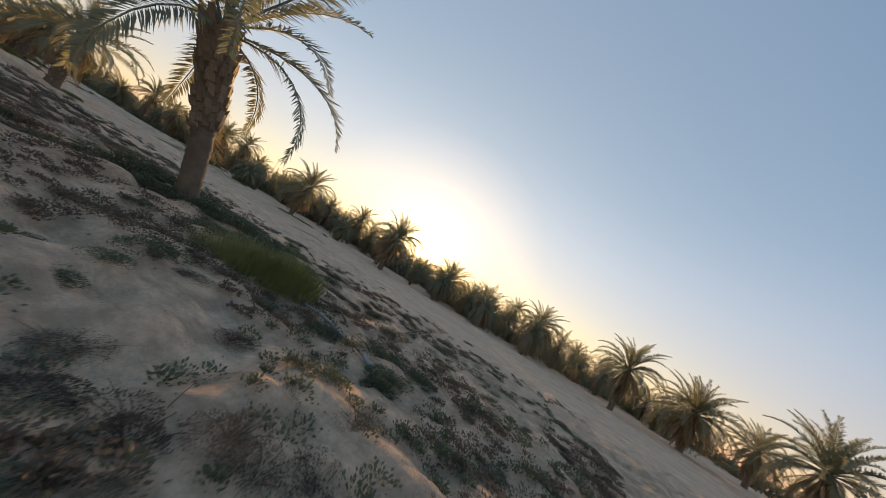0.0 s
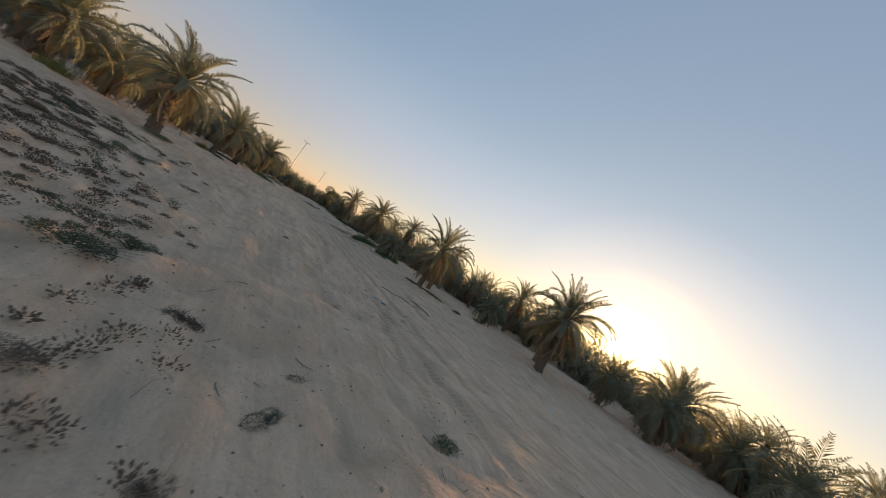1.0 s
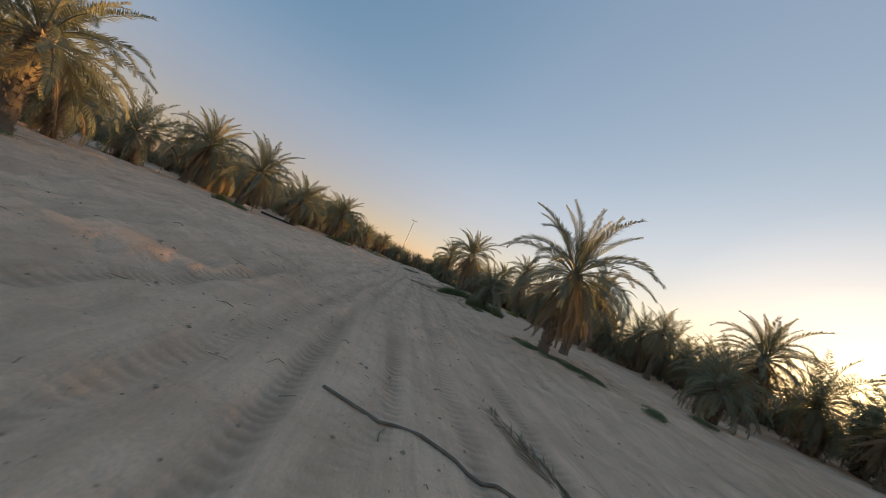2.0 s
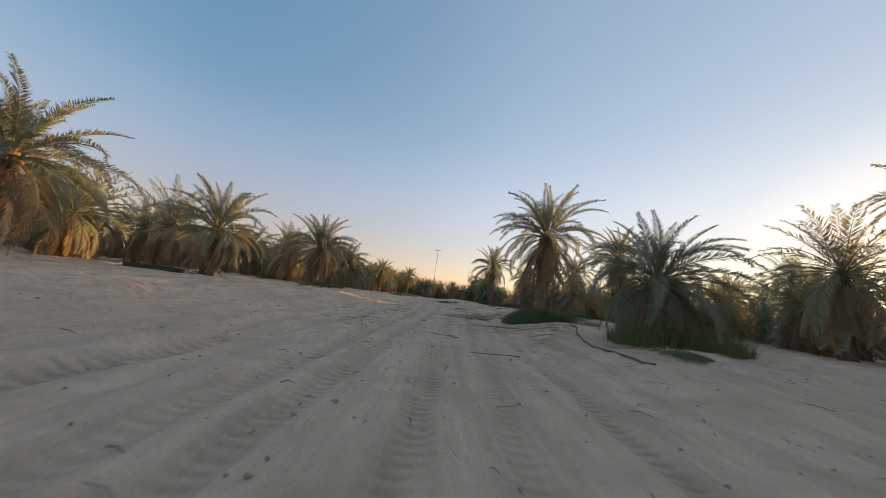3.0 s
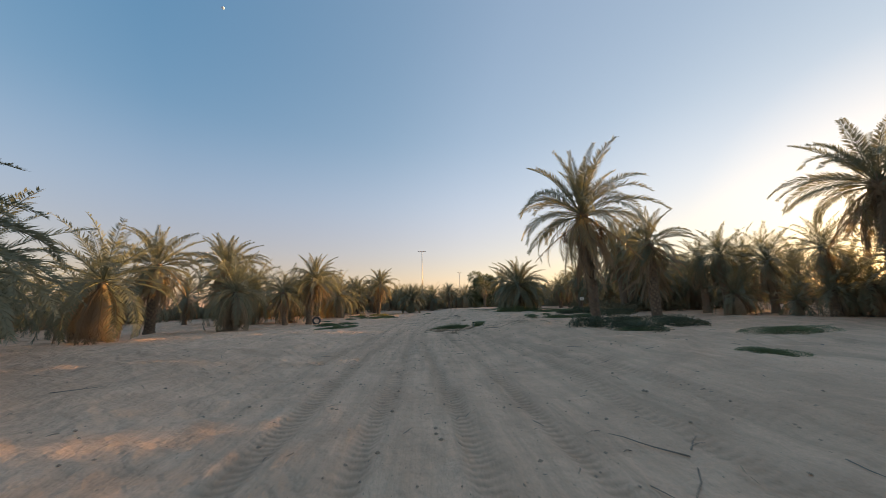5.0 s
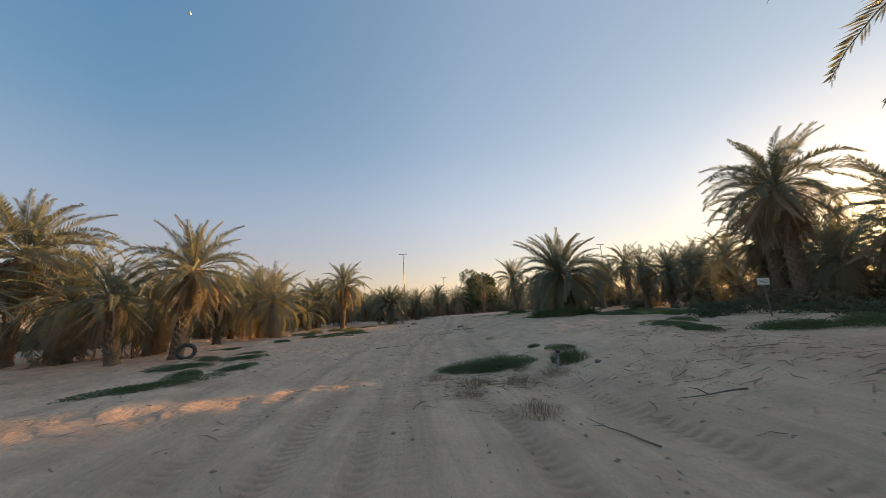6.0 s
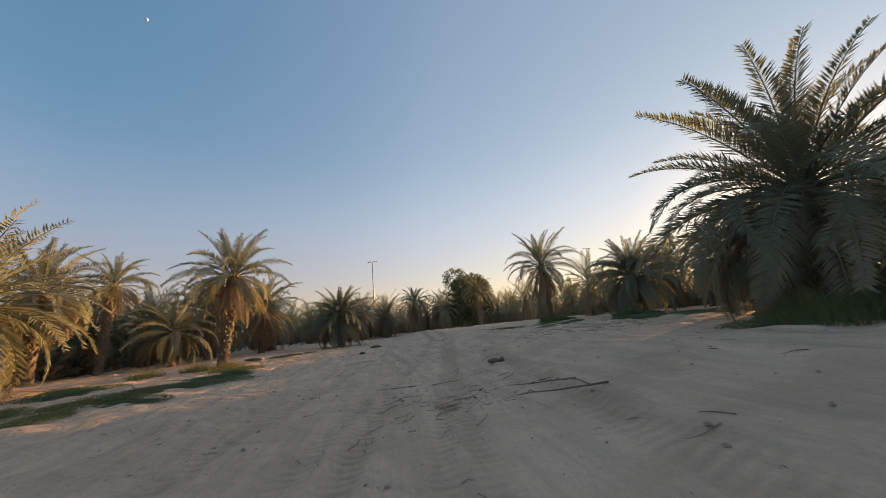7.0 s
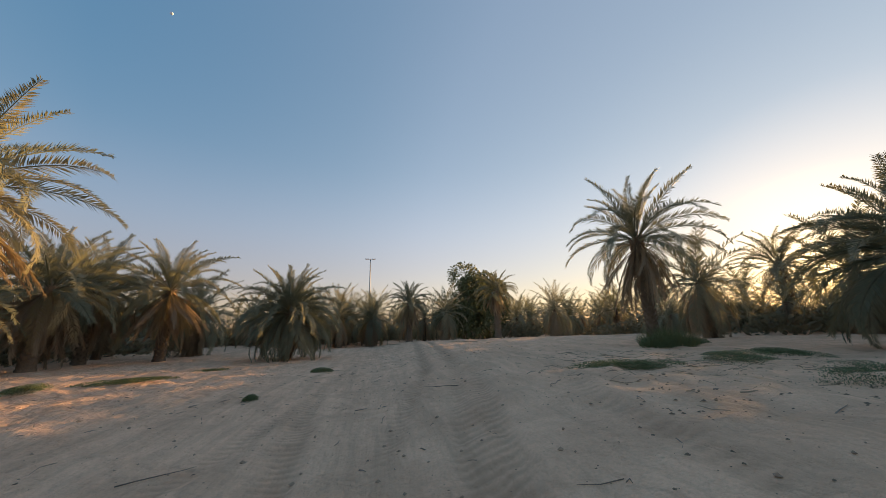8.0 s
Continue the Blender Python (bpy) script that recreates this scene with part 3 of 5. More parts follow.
near_palm(-17.0, 22.0, 4.9, 2.5, 9, SKIRT, 0.0, 0.0, 28, 16, 0.28)
near_palm(-17.0, 28.6, 5.6, 2.3, 10, SKIRT, 0.0, 0.0, 28, 16, 0.26)
near_palm(-20.5, 25.0, 5.0, 2.2, 11, SKIRT, 0.0, 0.0, 28, 14, 0.26)
near_palm(-17.6, 49.8, 8.6, 3.7, 12, SKIRT, 0.1, 0.0, 38, 30, 0.32)
near_palm(-16.5, 41.0, 7.0, 3.0, 13, SKIRT, 0.0, 0.0, 34, 22, 0.3)
near_palm(-9.5, 47.9, 6.2, 2.6, 14, SKIRT, 0.3, 0.2, 34, 24, 0.27)
near_palm(-10.9, 46.8, 4.3, 1.9, 15, SKIRT, -0.3, 0.0, 22, 18, 0.24)
near_palm(-12.1, 55.6, 5.2, 2.3, 16, SKIRT, 0.1, 0.0, 32, 22, 0.26)
near_palm(-14.6, 66.3, 7.0, 3.0, 17, SKIRT, 0.0, 0.0, 34, 28, 0.28)
near_palm(-13.9, 69.2, 6.9, 2.2, 18, "slender date palm with a bare thin trunk", 0.2, 0.0, 26, 8, 0.2)
near_palm(-10.6, 69.5, 4.5, 1.7, 19, LOW, 0.0, 0.0, 26, 10, 0.22)
near_palm(-6.1, 64.9, 6.75, 2.7, 20, "date palm with sunlit leaves and dry fruit bunches", 0.25, 0.0, 34, 18, 0.24)
near_palm(-2.1, 76.5, 5.7, 3.2, 21, LOW, 0.0, 0.0, 66, 20, 0.3)
near_palm(-10.4, 73.0, 6.2, 3.2, 64, SKIRT, 0.1, 0.0, 34, 30, 0.28)
near_palm(5.4, 86.5, 5.6, 2.4, 22, SKIRT, 0.0, 0.0, 38, 18, 0.28)
near_palm(-8.4, 77.2, 6.9, 3.4, 23, SKIRT, 0.0, 0.0, 34, 26, 0.28)
near_palm(-12.0, 77.4, 6.9, 3.5, 24, SKIRT, 0.0, 0.0, 34, 26, 0.28)
near_palm(12.0, 82.0, 5.6, 2.1, 25, SKIRT, 0.0, 0.0, 34, 14, 0.27)
near_palm(12.1, 67.2, 6.2, 2.75, 26, "date palm with a leaning trunk and open crown", -0.4, -0.4, 30, 18, 0.2)
near_palm(9.5, 52.2, 5.4, 3.5, 27, BROAD, 0.3, 0.1, 62, 18, 0.34)
near_palm(11.6, 54.6, 3.6, 2.2, 28, LOW, 0.0, 0.0, 44, 8, 0.26)
near_palm(13.8, 61.6, 4.3, 2.6, 29, LOW, 0.0, 0.0, 76, 8, 0.3)
near_palm(19.0, 58.5, 5.8, 2.1, 30, SKIRT, 0.0, 0.0, 28, 14, 0.24)
near_palm(23.5, 61.5, 5.0, 1.9, 31, SKIRT, 0.0, 0.0, 26, 14, 0.24)
near_palm(25.8, 71.5, 6.4, 2.7, 32, FULL, 0.0, 0.0, 28, 8, 0.26)
near_palm(15.5, 44.0, 7.5, 2.7, 33, TALL, -0.4, -0.3, 32, 24, 0.28)
near_palm(17.6, 46.4, 7.4, 2.5, 65, TALL, 0.4, 0.0, 28, 22, 0.26)
near_palm(19.0, 47.5, 6.3, 2.8, 34, SKIRT, 0.0, 0.0, 32, 24, 0.28)
near_palm(28.2, 57.8, 6.6, 3.0, 35, SKIRT, 0.0, 0.0, 34, 24, 0.28)
near_palm(28.0, 53.0, 6.0, 2.8, 36, SKIRT, 0.0, 0.0, 34, 24, 0.28)
near_palm(7.6, 34.0, 8.0, 3.4, 37, LEANING, -0.4, -0.4, 34, 12, 0.22)
near_palm(12.2, 36.4, 6.0, 2.3, 38, SKIRT, 0.0, 0.0, 30, 16, 0.26)
near_palm(15.2, 40.5, 5.2, 2.4, 39, SKIRT, 0.0, 0.0, 32, 20, 0.24)
near_palm(16.2, 30.0, 7.5, 2.8, 40, TALL, 0.1, 0.0, 36, 24, 0.3)
near_palm(24.3, 32.1, 6.5, 2.7, 41, FULL, 0.0, 0.0, 32, 14, 0.28)
near_palm(15.9, 19.6, 8.5, 3.05, 42, TALL, -0.8, -0.5, 30, 26, 0.26)
near_palm(20.5, 21.8, 6.5, 2.9, 43, SKIRT, 0.0, 0.0, 32, 24, 0.28)
near_palm(26.5, 21.0, 6.4, 3.0, 44, SKIRT, 0.0, 0.0, 32, 18, 0.28)
near_palm(5.0, 8.0, 6.7, 2.9, 45, "tall date palm with orange fruit stalks and dry hanging leaves", 0.1, 0.0, 36, 28, 0.31)
near_palm(5.6, 0.9, 3.6, 2.3, 46, LOW, 0.0, 0.0, 40, 4, 0.26)
near_palm(5.7, -8.7, 6.7, 3.3, 47, "date palm with a leaning trunk and open crown", 0.0, -0.3, 30, 24, 0.26)
near_palm(8.6, -5.6, 4.6, 2.0, 48, SKIRT, 0.0, 0.0, 20, 20, 0.25)
near_palm(13.6, 0.3, 6.6, 2.3, 49, FULL, 0.0, 0.0, 28, 14, 0.26)
near_palm(13.4, -9.6, 3.4, 2.0, 50, LOW, 0.0, 0.0, 36, 4, 0.25)
near_palm(21.4, -5.0, 6.6, 2.8, 51, SKIRT, 0.0, 0.0, 32, 18, 0.28)
near_palm(24.5, -9.0, 5.0, 2.3, 52, SKIRT, 0.0, 0.0, 30, 18, 0.26)
near_palm(11.4, -18.6, 6.6, 3.0, 53, SKIRT, 0.0, 0.0, 40, 30, 0.34)
near_palm(15.0, -15.5, 5.4, 2.3, 54, SKIRT, 0.0, 0.0, 30, 22, 0.28)
near_palm(23.8, -22.2, 6.5, 3.6, 55, "broad date palm with low spreading leaves", 0.0, 0.0, 44, 24, 0.34)
near_palm(32.5, -26.0, 6.5, 2.6, 56, SKIRT, 0.0, 0.0, 30, 18, 0.27)
near_palm(33.5, -31.5, 6.8, 2.4, 57, SKIRT, 0.0, 0.0, 30, 18, 0.27)
near_palm(21.3, -36.2, 6.6, 3.0, 58, SKIRT, 0.0, 0.0, 34, 18, 0.28)
near_palm(38.0, -42.5, 5.8, 2.5, 59, SKIRT, 0.0, 0.0, 30, 16, 0.26)
near_palm(15.5, -45.2, 7.0, 3.3, 60, FULL, 0.0, 0.0, 34, 14, 0.28)
near_palm(17.5, -51.8, 7.0, 3.7, 61, SKIRT, 0.0, 0.0, 44, 22, 0.32)
near_palm(24.0, -60.0, 6.6, 3.1, 62, SKIRT, 0.0, 0.0, 34, 20, 0.3)
near_palm(8.5, -55.5, 7.1, 3.6, 63, FULL, 0.0, 0.0, 36, 8, 0.3)


# ---------------------------------------------------------------- palms far off
def far_crown(seed, green, dead, low, count=15, fine=False):
    """A whole crown of unit radius as one mesh, with coarser leaves; slot 1 is straw."""
    rnd = random.Random(seed)
    verts, faces, mats = [], [], []
    wide = 0.2 / count if not fine else 0.0075
    sets = [(frond_mesh("tmp", seed + 1, 40, count, 0.17, 48, 22, 0.1, wide_m=wide, coarse=not fine), 0), (frond_mesh("tmp", seed + 2, 85, count, 0.17, 44, 15, 0.2, wide_m=wide, coarse=not fine), 0),
            (frond_mesh("tmp", seed + 3, 105, count, 0.16, 40, 5, 0.4, bow=1.1, wide_m=wide, coarse=not fine), 0), (frond_mesh("tmp", seed + 4, 60, count, 0.15, 62, 5, 0.5, bow=0.9, wide_m=wide, coarse=not fine), 1)]
    for i in range(green + dead):
        u = (i + 0.5) / green
        az = i * 2.39996 + rnd.uniform(-0.2, 0.2)
        if i < green:
            me, slot = sets[0 if u < 0.3 else 1 if u < 0.75 else 2]
            m = frond_pose(Vector((0, 0, 0)), az, radians(84 - (84 - low) * u ** 0.85 + rnd.uniform(-7, 7)), rnd.uniform(0.9, 1.1))
        else:
            me, slot = sets[3]
            m = frond_pose(Vector((0, 0, -0.05)), az, radians(-84 + 56 * rnd.random() ** 2), rnd.uniform(0.65, 1.0))
        k = len(verts)
        verts += [m @ v.co for v in me.vertices]
        faces += [tuple(k + j for j in p.vertices) for p in me.polygons]
        mats += [slot] * len(me.polygons)
    for me, _ in sets:
        bpy.data.meshes.remove(me)
    out = mesh_of("crown", verts, faces)
    out.materials.append(LEAF)
    out.materials.append(STRAW)
    out.polygons.foreach_set("material_index", mats)
    return out


FAR_CROWNS = [far_crown(100 + 10 * i, 30 + 2 * i, 38 + 4 * i, -30) for i in range(5)]
MID_CROWNS = [far_crown(160 + 10 * i, 36 + 2 * i, 46 + 5 * i, -28, 34, True) for i in range(4)]
PLAIN_CROWNS = [far_crown(220 + 10 * i, 24, 18, -40, 8) for i in range(4)]
FAR_TRUNK = trunk_mesh([Vector((0, 0, i / 6)) for i in range(7)], 0.2, 0.15, 3)
FAR_TRUNK.materials.append(TRUNK)


def sunlit(x, y):
    """The slanting lanes between the palms through which the low sun shines."""
    c = y - 0.498 * x
    return 15.4 < c < 17.4 or 40.4 < c < 42 or 48.8 < c < 50.6


def far_palm(x, y, top, r, rnd, crowns):
    z = float(ground_np(np.array([x]), np.array([y]), False)[0])
    base = thing("date_palm", x, y, z - 0.05, "distant date palm with dry hanging leaves", "palm tree", "distant date palms", rz=rnd.uniform(0, 6.28))
    hub = max(0.3, top - 0.95 * r)
    part("trunk", FAR_TRUNK, None, base, "", Matrix.Diagonal((1, 1, hub, 1)))
    part("crown", rnd.choice(crowns), None, base, "", Matrix.Translation((0, 0, hub)) @ Matrix.Diagonal((r, r, r, 1)))


def crown_block(spots, rnd, crowns, name, label):
    """Palms too many to count, joined into one mesh: trunk and crown for each spot."""
    verts, faces, slots, start = [], [], [], 0
    packs = []
    for me in crowns + [FAR_TRUNK]:
        co = np.empty(len(me.vertices) * 3)
        me.vertices.foreach_get("co", co)
        packs.append((co.reshape(-1, 3), [p.vertices[:] for p in me.polygons], [p.material_index for p in me.polygons]))
    for x, y, top, r in spots:
        z = float(ground_np(np.array([x]), np.array([y]), False)[0]) - 0.05
        hub, a = max(0.3, top - 0.95 * r), rnd.uniform(0, 6.28)
        rot = np.array([[math.cos(a), -math.sin(a), 0], [math.sin(a), math.cos(a), 0], [0, 0, 1]])
        for pack, scale, up, slot in ((rnd.choice(packs[:-1]), (r, r, r), hub, 0), (packs[-1], (1, 1, hub), 0, 2)):
            verts.append(pack[0] @ rot.T * scale + [x, y, z + up])
            faces += [tuple(start + i for i in f) for f in pack[1]]
            slots += [slot or m for m in pack[2]]
            start += len(pack[0])
    me = mesh_of("distant_palm_grove", np.concatenate(verts).tolist(), faces)
    for mat in (LEAF, STRAW, TRUNK):
        me.materials.append(mat)
    me.polygons.foreach_set("material_index", slots)
    tagged(part(name, me, None), label, "palm grove", kind="stuff")


def grove():
    rnd = random.Random(77)
    beyond = []
    taken = list(NEAR_SPOTS)

    def fill(n, x0, x1, y0, y1, lo=4.2, hi=6.6, gap=3.0, joined=False, mid=False):
        made = 0
        for _ in range(n * 12):
            x, y = rnd.uniform(x0, x1), rnd.uniform(y0, y1)
            if any((x - a) ** 2 + (y - b) ** 2 < gap * gap for a, b in taken) or (x > 13 and sunlit(x, y)):
                continue
            taken.append((x, y))
            top = rnd.uniform(lo, hi)
            if joined:
                beyond.append((x, y, top, top * rnd.uniform(0.5, 0.62)))
            else:
                far_palm(x, y, top, top * rnd.uniform(0.5, 0.62), rnd, MID_CROWNS if mid else FAR_CROWNS)
            made += 1
            if made == n:
                return

    for x, y, top in [(-12.8, 20.6, 5.4), (-14.6, 25.4, 5.8), (-12.6, 29.6, 5.2), (-13.4, 34.5, 5.5), (-12.0, 41.6, 5.4), (-12.4, 50.8, 5.5), (-9.9, 58.6, 5.6), (-11.6, 60.4, 6.0), (-9.4, 82.0, 6.0), (-14.6, 74.0, 6.2),
                      # the two near (19, 31) are added to block the low sun
                      (2.0, 90.0, 5.6), (-3.5, 88.5, 5.8), (8.8, 87.0, 5.4), (19.5, 86.0, 5.8), (21.5, 66.5, 5.4), (18.6, 30.2, 4.6), (20.6, 32.0, 4.8), (17.6, 27.4, 4.0)]:
        taken.append((x, y))
        far_palm(x, y, top, top * 0.57, rnd, MID_CROWNS)
    # young palms skirted to the ground, added thick behind the first row for shade
    for _ in range(400):
        x = rnd.uniform(16.5, 25)
        y = rnd.uniform(-12, 62) + 0.498 * x
        if sunlit(x, y) or any((x - a) ** 2 + (y - b) ** 2 < 4.4 for a, b in taken):
            continue
        taken.append((x, y))
        far_palm(x, y, rnd.uniform(4.2, 5.4), rnd.uniform(1.9, 2.4), rnd, MID_CROWNS)
        if len(taken) > 116:
            break
    fill(14, -25, -15.5, -8, 42, 4.4, 5.8, 2.4, mid=True)
    fill(12, -22, -13, 48, 92, 4.6, 6.2, 2.6, mid=True)
    fill(15, 14.5, 27, -6, 50, 4.6, 6.2, 2.5, mid=True)
    fill(4, 16, 30, 60, 92, 4.8, 6.2, 2.6, mid=True)
    fill(10, 16, 30, -44, -10, 4.6, 6.2, 2.6, mid=True)
    fill(36, -46, -22, -14, 60, 4.6, 6.4, 2.3)
    fill(22, -70, -46, -14, 70, 5.0, 6.6, 2.6, True)
    fill(26, -36, -18, 52, 98, 4.8, 6.8, 2.3)
    fill(12, 24, 38, -2, 52, 4.6, 6.6, 2.3)
    fill(20, 40, 66, -8, 60, 4.6, 6.2, 2.4, True)
    fill(18, 28, 58, 52, 108, 4.8, 6.8, 2.4)
    fill(30, 26, 46, -58, 0, 4.8, 6.6, 2.3)
    fill(56, 46, 74, -66, 4, 5.0, 7.0, 2.3, True)
    fill(30, -26, 34, 88, 104, 5.0, 6.8, 2.2)
    fill(60, -40, 46, 104, 130, 5.4, 7.4, 2.3, True)
    fill(16, 18, 60, -95, -60, joined=True)
    fill(40, -34, 40, 128, 150, 6.0, 7.8, 2.4, True)
    # added palms that close a gap towards the low sun
    fill(26, 27, 52, -14, 14, 4.8, 6.4, 2.2, True)
    crown_block(beyond, rnd, PLAIN_CROWNS, "distant_palm_grove", "dense far grove of date palms with dry skirts")
    # thicket added along the sun's slant to keep direct light off the sand
    young = []
    for c0, c1, x0, x1, n in ((-8, 48, 17, 26, 44), (-42, -20, 25, 34, 14), (51, 63, 22, 38, 20), (63, 68, 20, 36, 10), (-42, 9, 26, 40, 40)):
        for _ in range(n):
            x = rnd.uniform(x0, x1)
            y = rnd.uniform(c0, c1) + 0.498 * x
            if not sunlit(x, y):
                young.append((x, y, rnd.uniform(2.2, 3.4), rnd.uniform(1.5, 2.2)))
    crown_block(young, rnd, FAR_CROWNS, "palm_thicket", "thicket of young palms with hanging dry leaves")

grove()
# ---------------------------------------------------------------- shrubs, grass and the far scrub
def shrub_mesh(name, seed, leaves, height, size, twigs, material, stick=0.0, apart=0.42):
    """A unit-radius cushion of small leaves over thin twigs, uneven in outline."""
    rnd = random.Random(seed)
    verts, faces = [], []
    lobes = [(rnd.uniform(-apart, apart), rnd.uniform(-apart, apart), rnd.uniform(0.35, 0.6)) for _ in range(6)]
    for _ in range(leaves):
        lx, ly, lr = rnd.choice(lobes)
        a, e = rnd.uniform(0, 6.283), math.asin(rnd.uniform(0.0, 1.0))
        q = lr * rnd.uniform(0.55, 1.0) ** 0.5
        c = Vector((lx + q * math.cos(a) * math.cos(e), ly + q * math.sin(a) * math.cos(e), height * q / 0.6 * math.sin(e) + 0.01))
        d = Vector((math.cos(a) * 0.6 + rnd.uniform(-0.6, 0.6), math.sin(a) * 0.6 + rnd.uniform(-0.6, 0.6), rnd.uniform(0.0, 1.0) + stick)).normalized()
        s = d.cross(Vector((rnd.uniform(-1, 1), rnd.uniform(-1, 1), rnd.uniform(-1, 1)))).normalized()
        ln, w = size * rnd.uniform(0.7, 1.5), size * rnd.uniform(0.18, 0.34)
        k = len(verts)
        verts += [c, c + d * ln * 0.5 + s * w, c + d * ln, c + d * ln * 0.5 - s * w]
        faces.append((k, k + 1, k + 2, k + 3))
    for _ in range(twigs):
        a = rnd.uniform(0, 6.283)
        tip = Vector((math.cos(a) * rnd.uniform(0.3, 1.0), math.sin(a) * rnd.uniform(0.3, 1.0), height * rnd.uniform(0.4, 1.2)))
        tube(verts, faces, [Vector((tip.x * 0.15, tip.y * 0.15, -0.03)), tip * 0.55 + Vector((0, 0, 0.05)), tip], [0.014, 0.01, 0.004], 3, False)
    me = mesh_of(name, verts, faces)
    me.materials.append(material)
    return me


def grass_mesh(name, seed, blades, tall, lean, wide, material):
    rnd = random.Random(seed)
    verts, faces = [], []
    for _ in range(blades):
        a, q = rnd.uniform(0, 6.283), rnd.uniform(0, 1) ** 0.6
        c = Vector((q * math.cos(a), q * math.sin(a), -0.03))
        h = tall * rnd.uniform(0.5, 1.1) * (1.15 - 0.6 * q)
        b = a + rnd.uniform(-1.2, 1.2)
        o = Vector((math.cos(b), math.sin(b), 0)) * lean * h * rnd.uniform(0.3, 1.3)
        s = Vector((-math.sin(b), math.cos(b), 0)) * wide * rnd.uniform(0.7, 1.3)
        k = len(verts)
        verts += [c - s, c + s, c + o * 0.35 + Vector((0, 0, h * 0.6)) + s * 0.8, c + o * 0.35 + Vector((0, 0, h * 0.6)) - s * 0.8, c + o + Vector((0, 0, h))]
        faces += [(k, k + 1, k + 2, k + 3), (k + 3, k + 2, k + 4)]
    me = mesh_of(name, verts, faces)
    me.materials.append(material)
    return me


GREEN_SHRUBS = [shrub_mesh("saltbush", 200 + i, 1800, 0.5, 0.062, 14, SHRUB) for i in range(4)]
DRY_SHRUBS = [shrub_mesh("dry_scrub", 210 + i, 2400, 0.42, 0.045, 16, SHRUB_DRY, 0.3) for i in range(4)]
MATS = [shrub_mesh("creeping_plant", 220 + i, 6500, 0.26, 0.03, 6, MAT_GREEN, 0.7, 0.3) for i in range(3)]
TUFTS = [grass_mesh("grass_clump", 230 + i, 1500, 0.8, 0.75, 0.0075, GRASS) for i in range(3)]
BRIGHT = [grass_mesh("bright_grass", 240 + i, 800, 0.8, 0.8, 0.007, GRASS_YELLOW) for i in range(2)]
STRAWS = [grass_mesh("dry_grass", 250 + i, 420, 0.75, 0.85, 0.006, STRAW) for i in range(2)]


def plant(name, meshes, x, y, sx, sy, sz, label, category, group, rnd, sink=0.02):
    me = rnd.choice(meshes)
    ob = new(name, me)
    ob.matrix_basis = Matrix.Translation((x, y, gz(x, y) - sink)) @ Matrix.Rotation(rnd.uniform(0, 6.28), 4, "Z") @ Matrix.Diagonal((sx, sy, sz, 1))
    return tagged(ob, label, category, group)


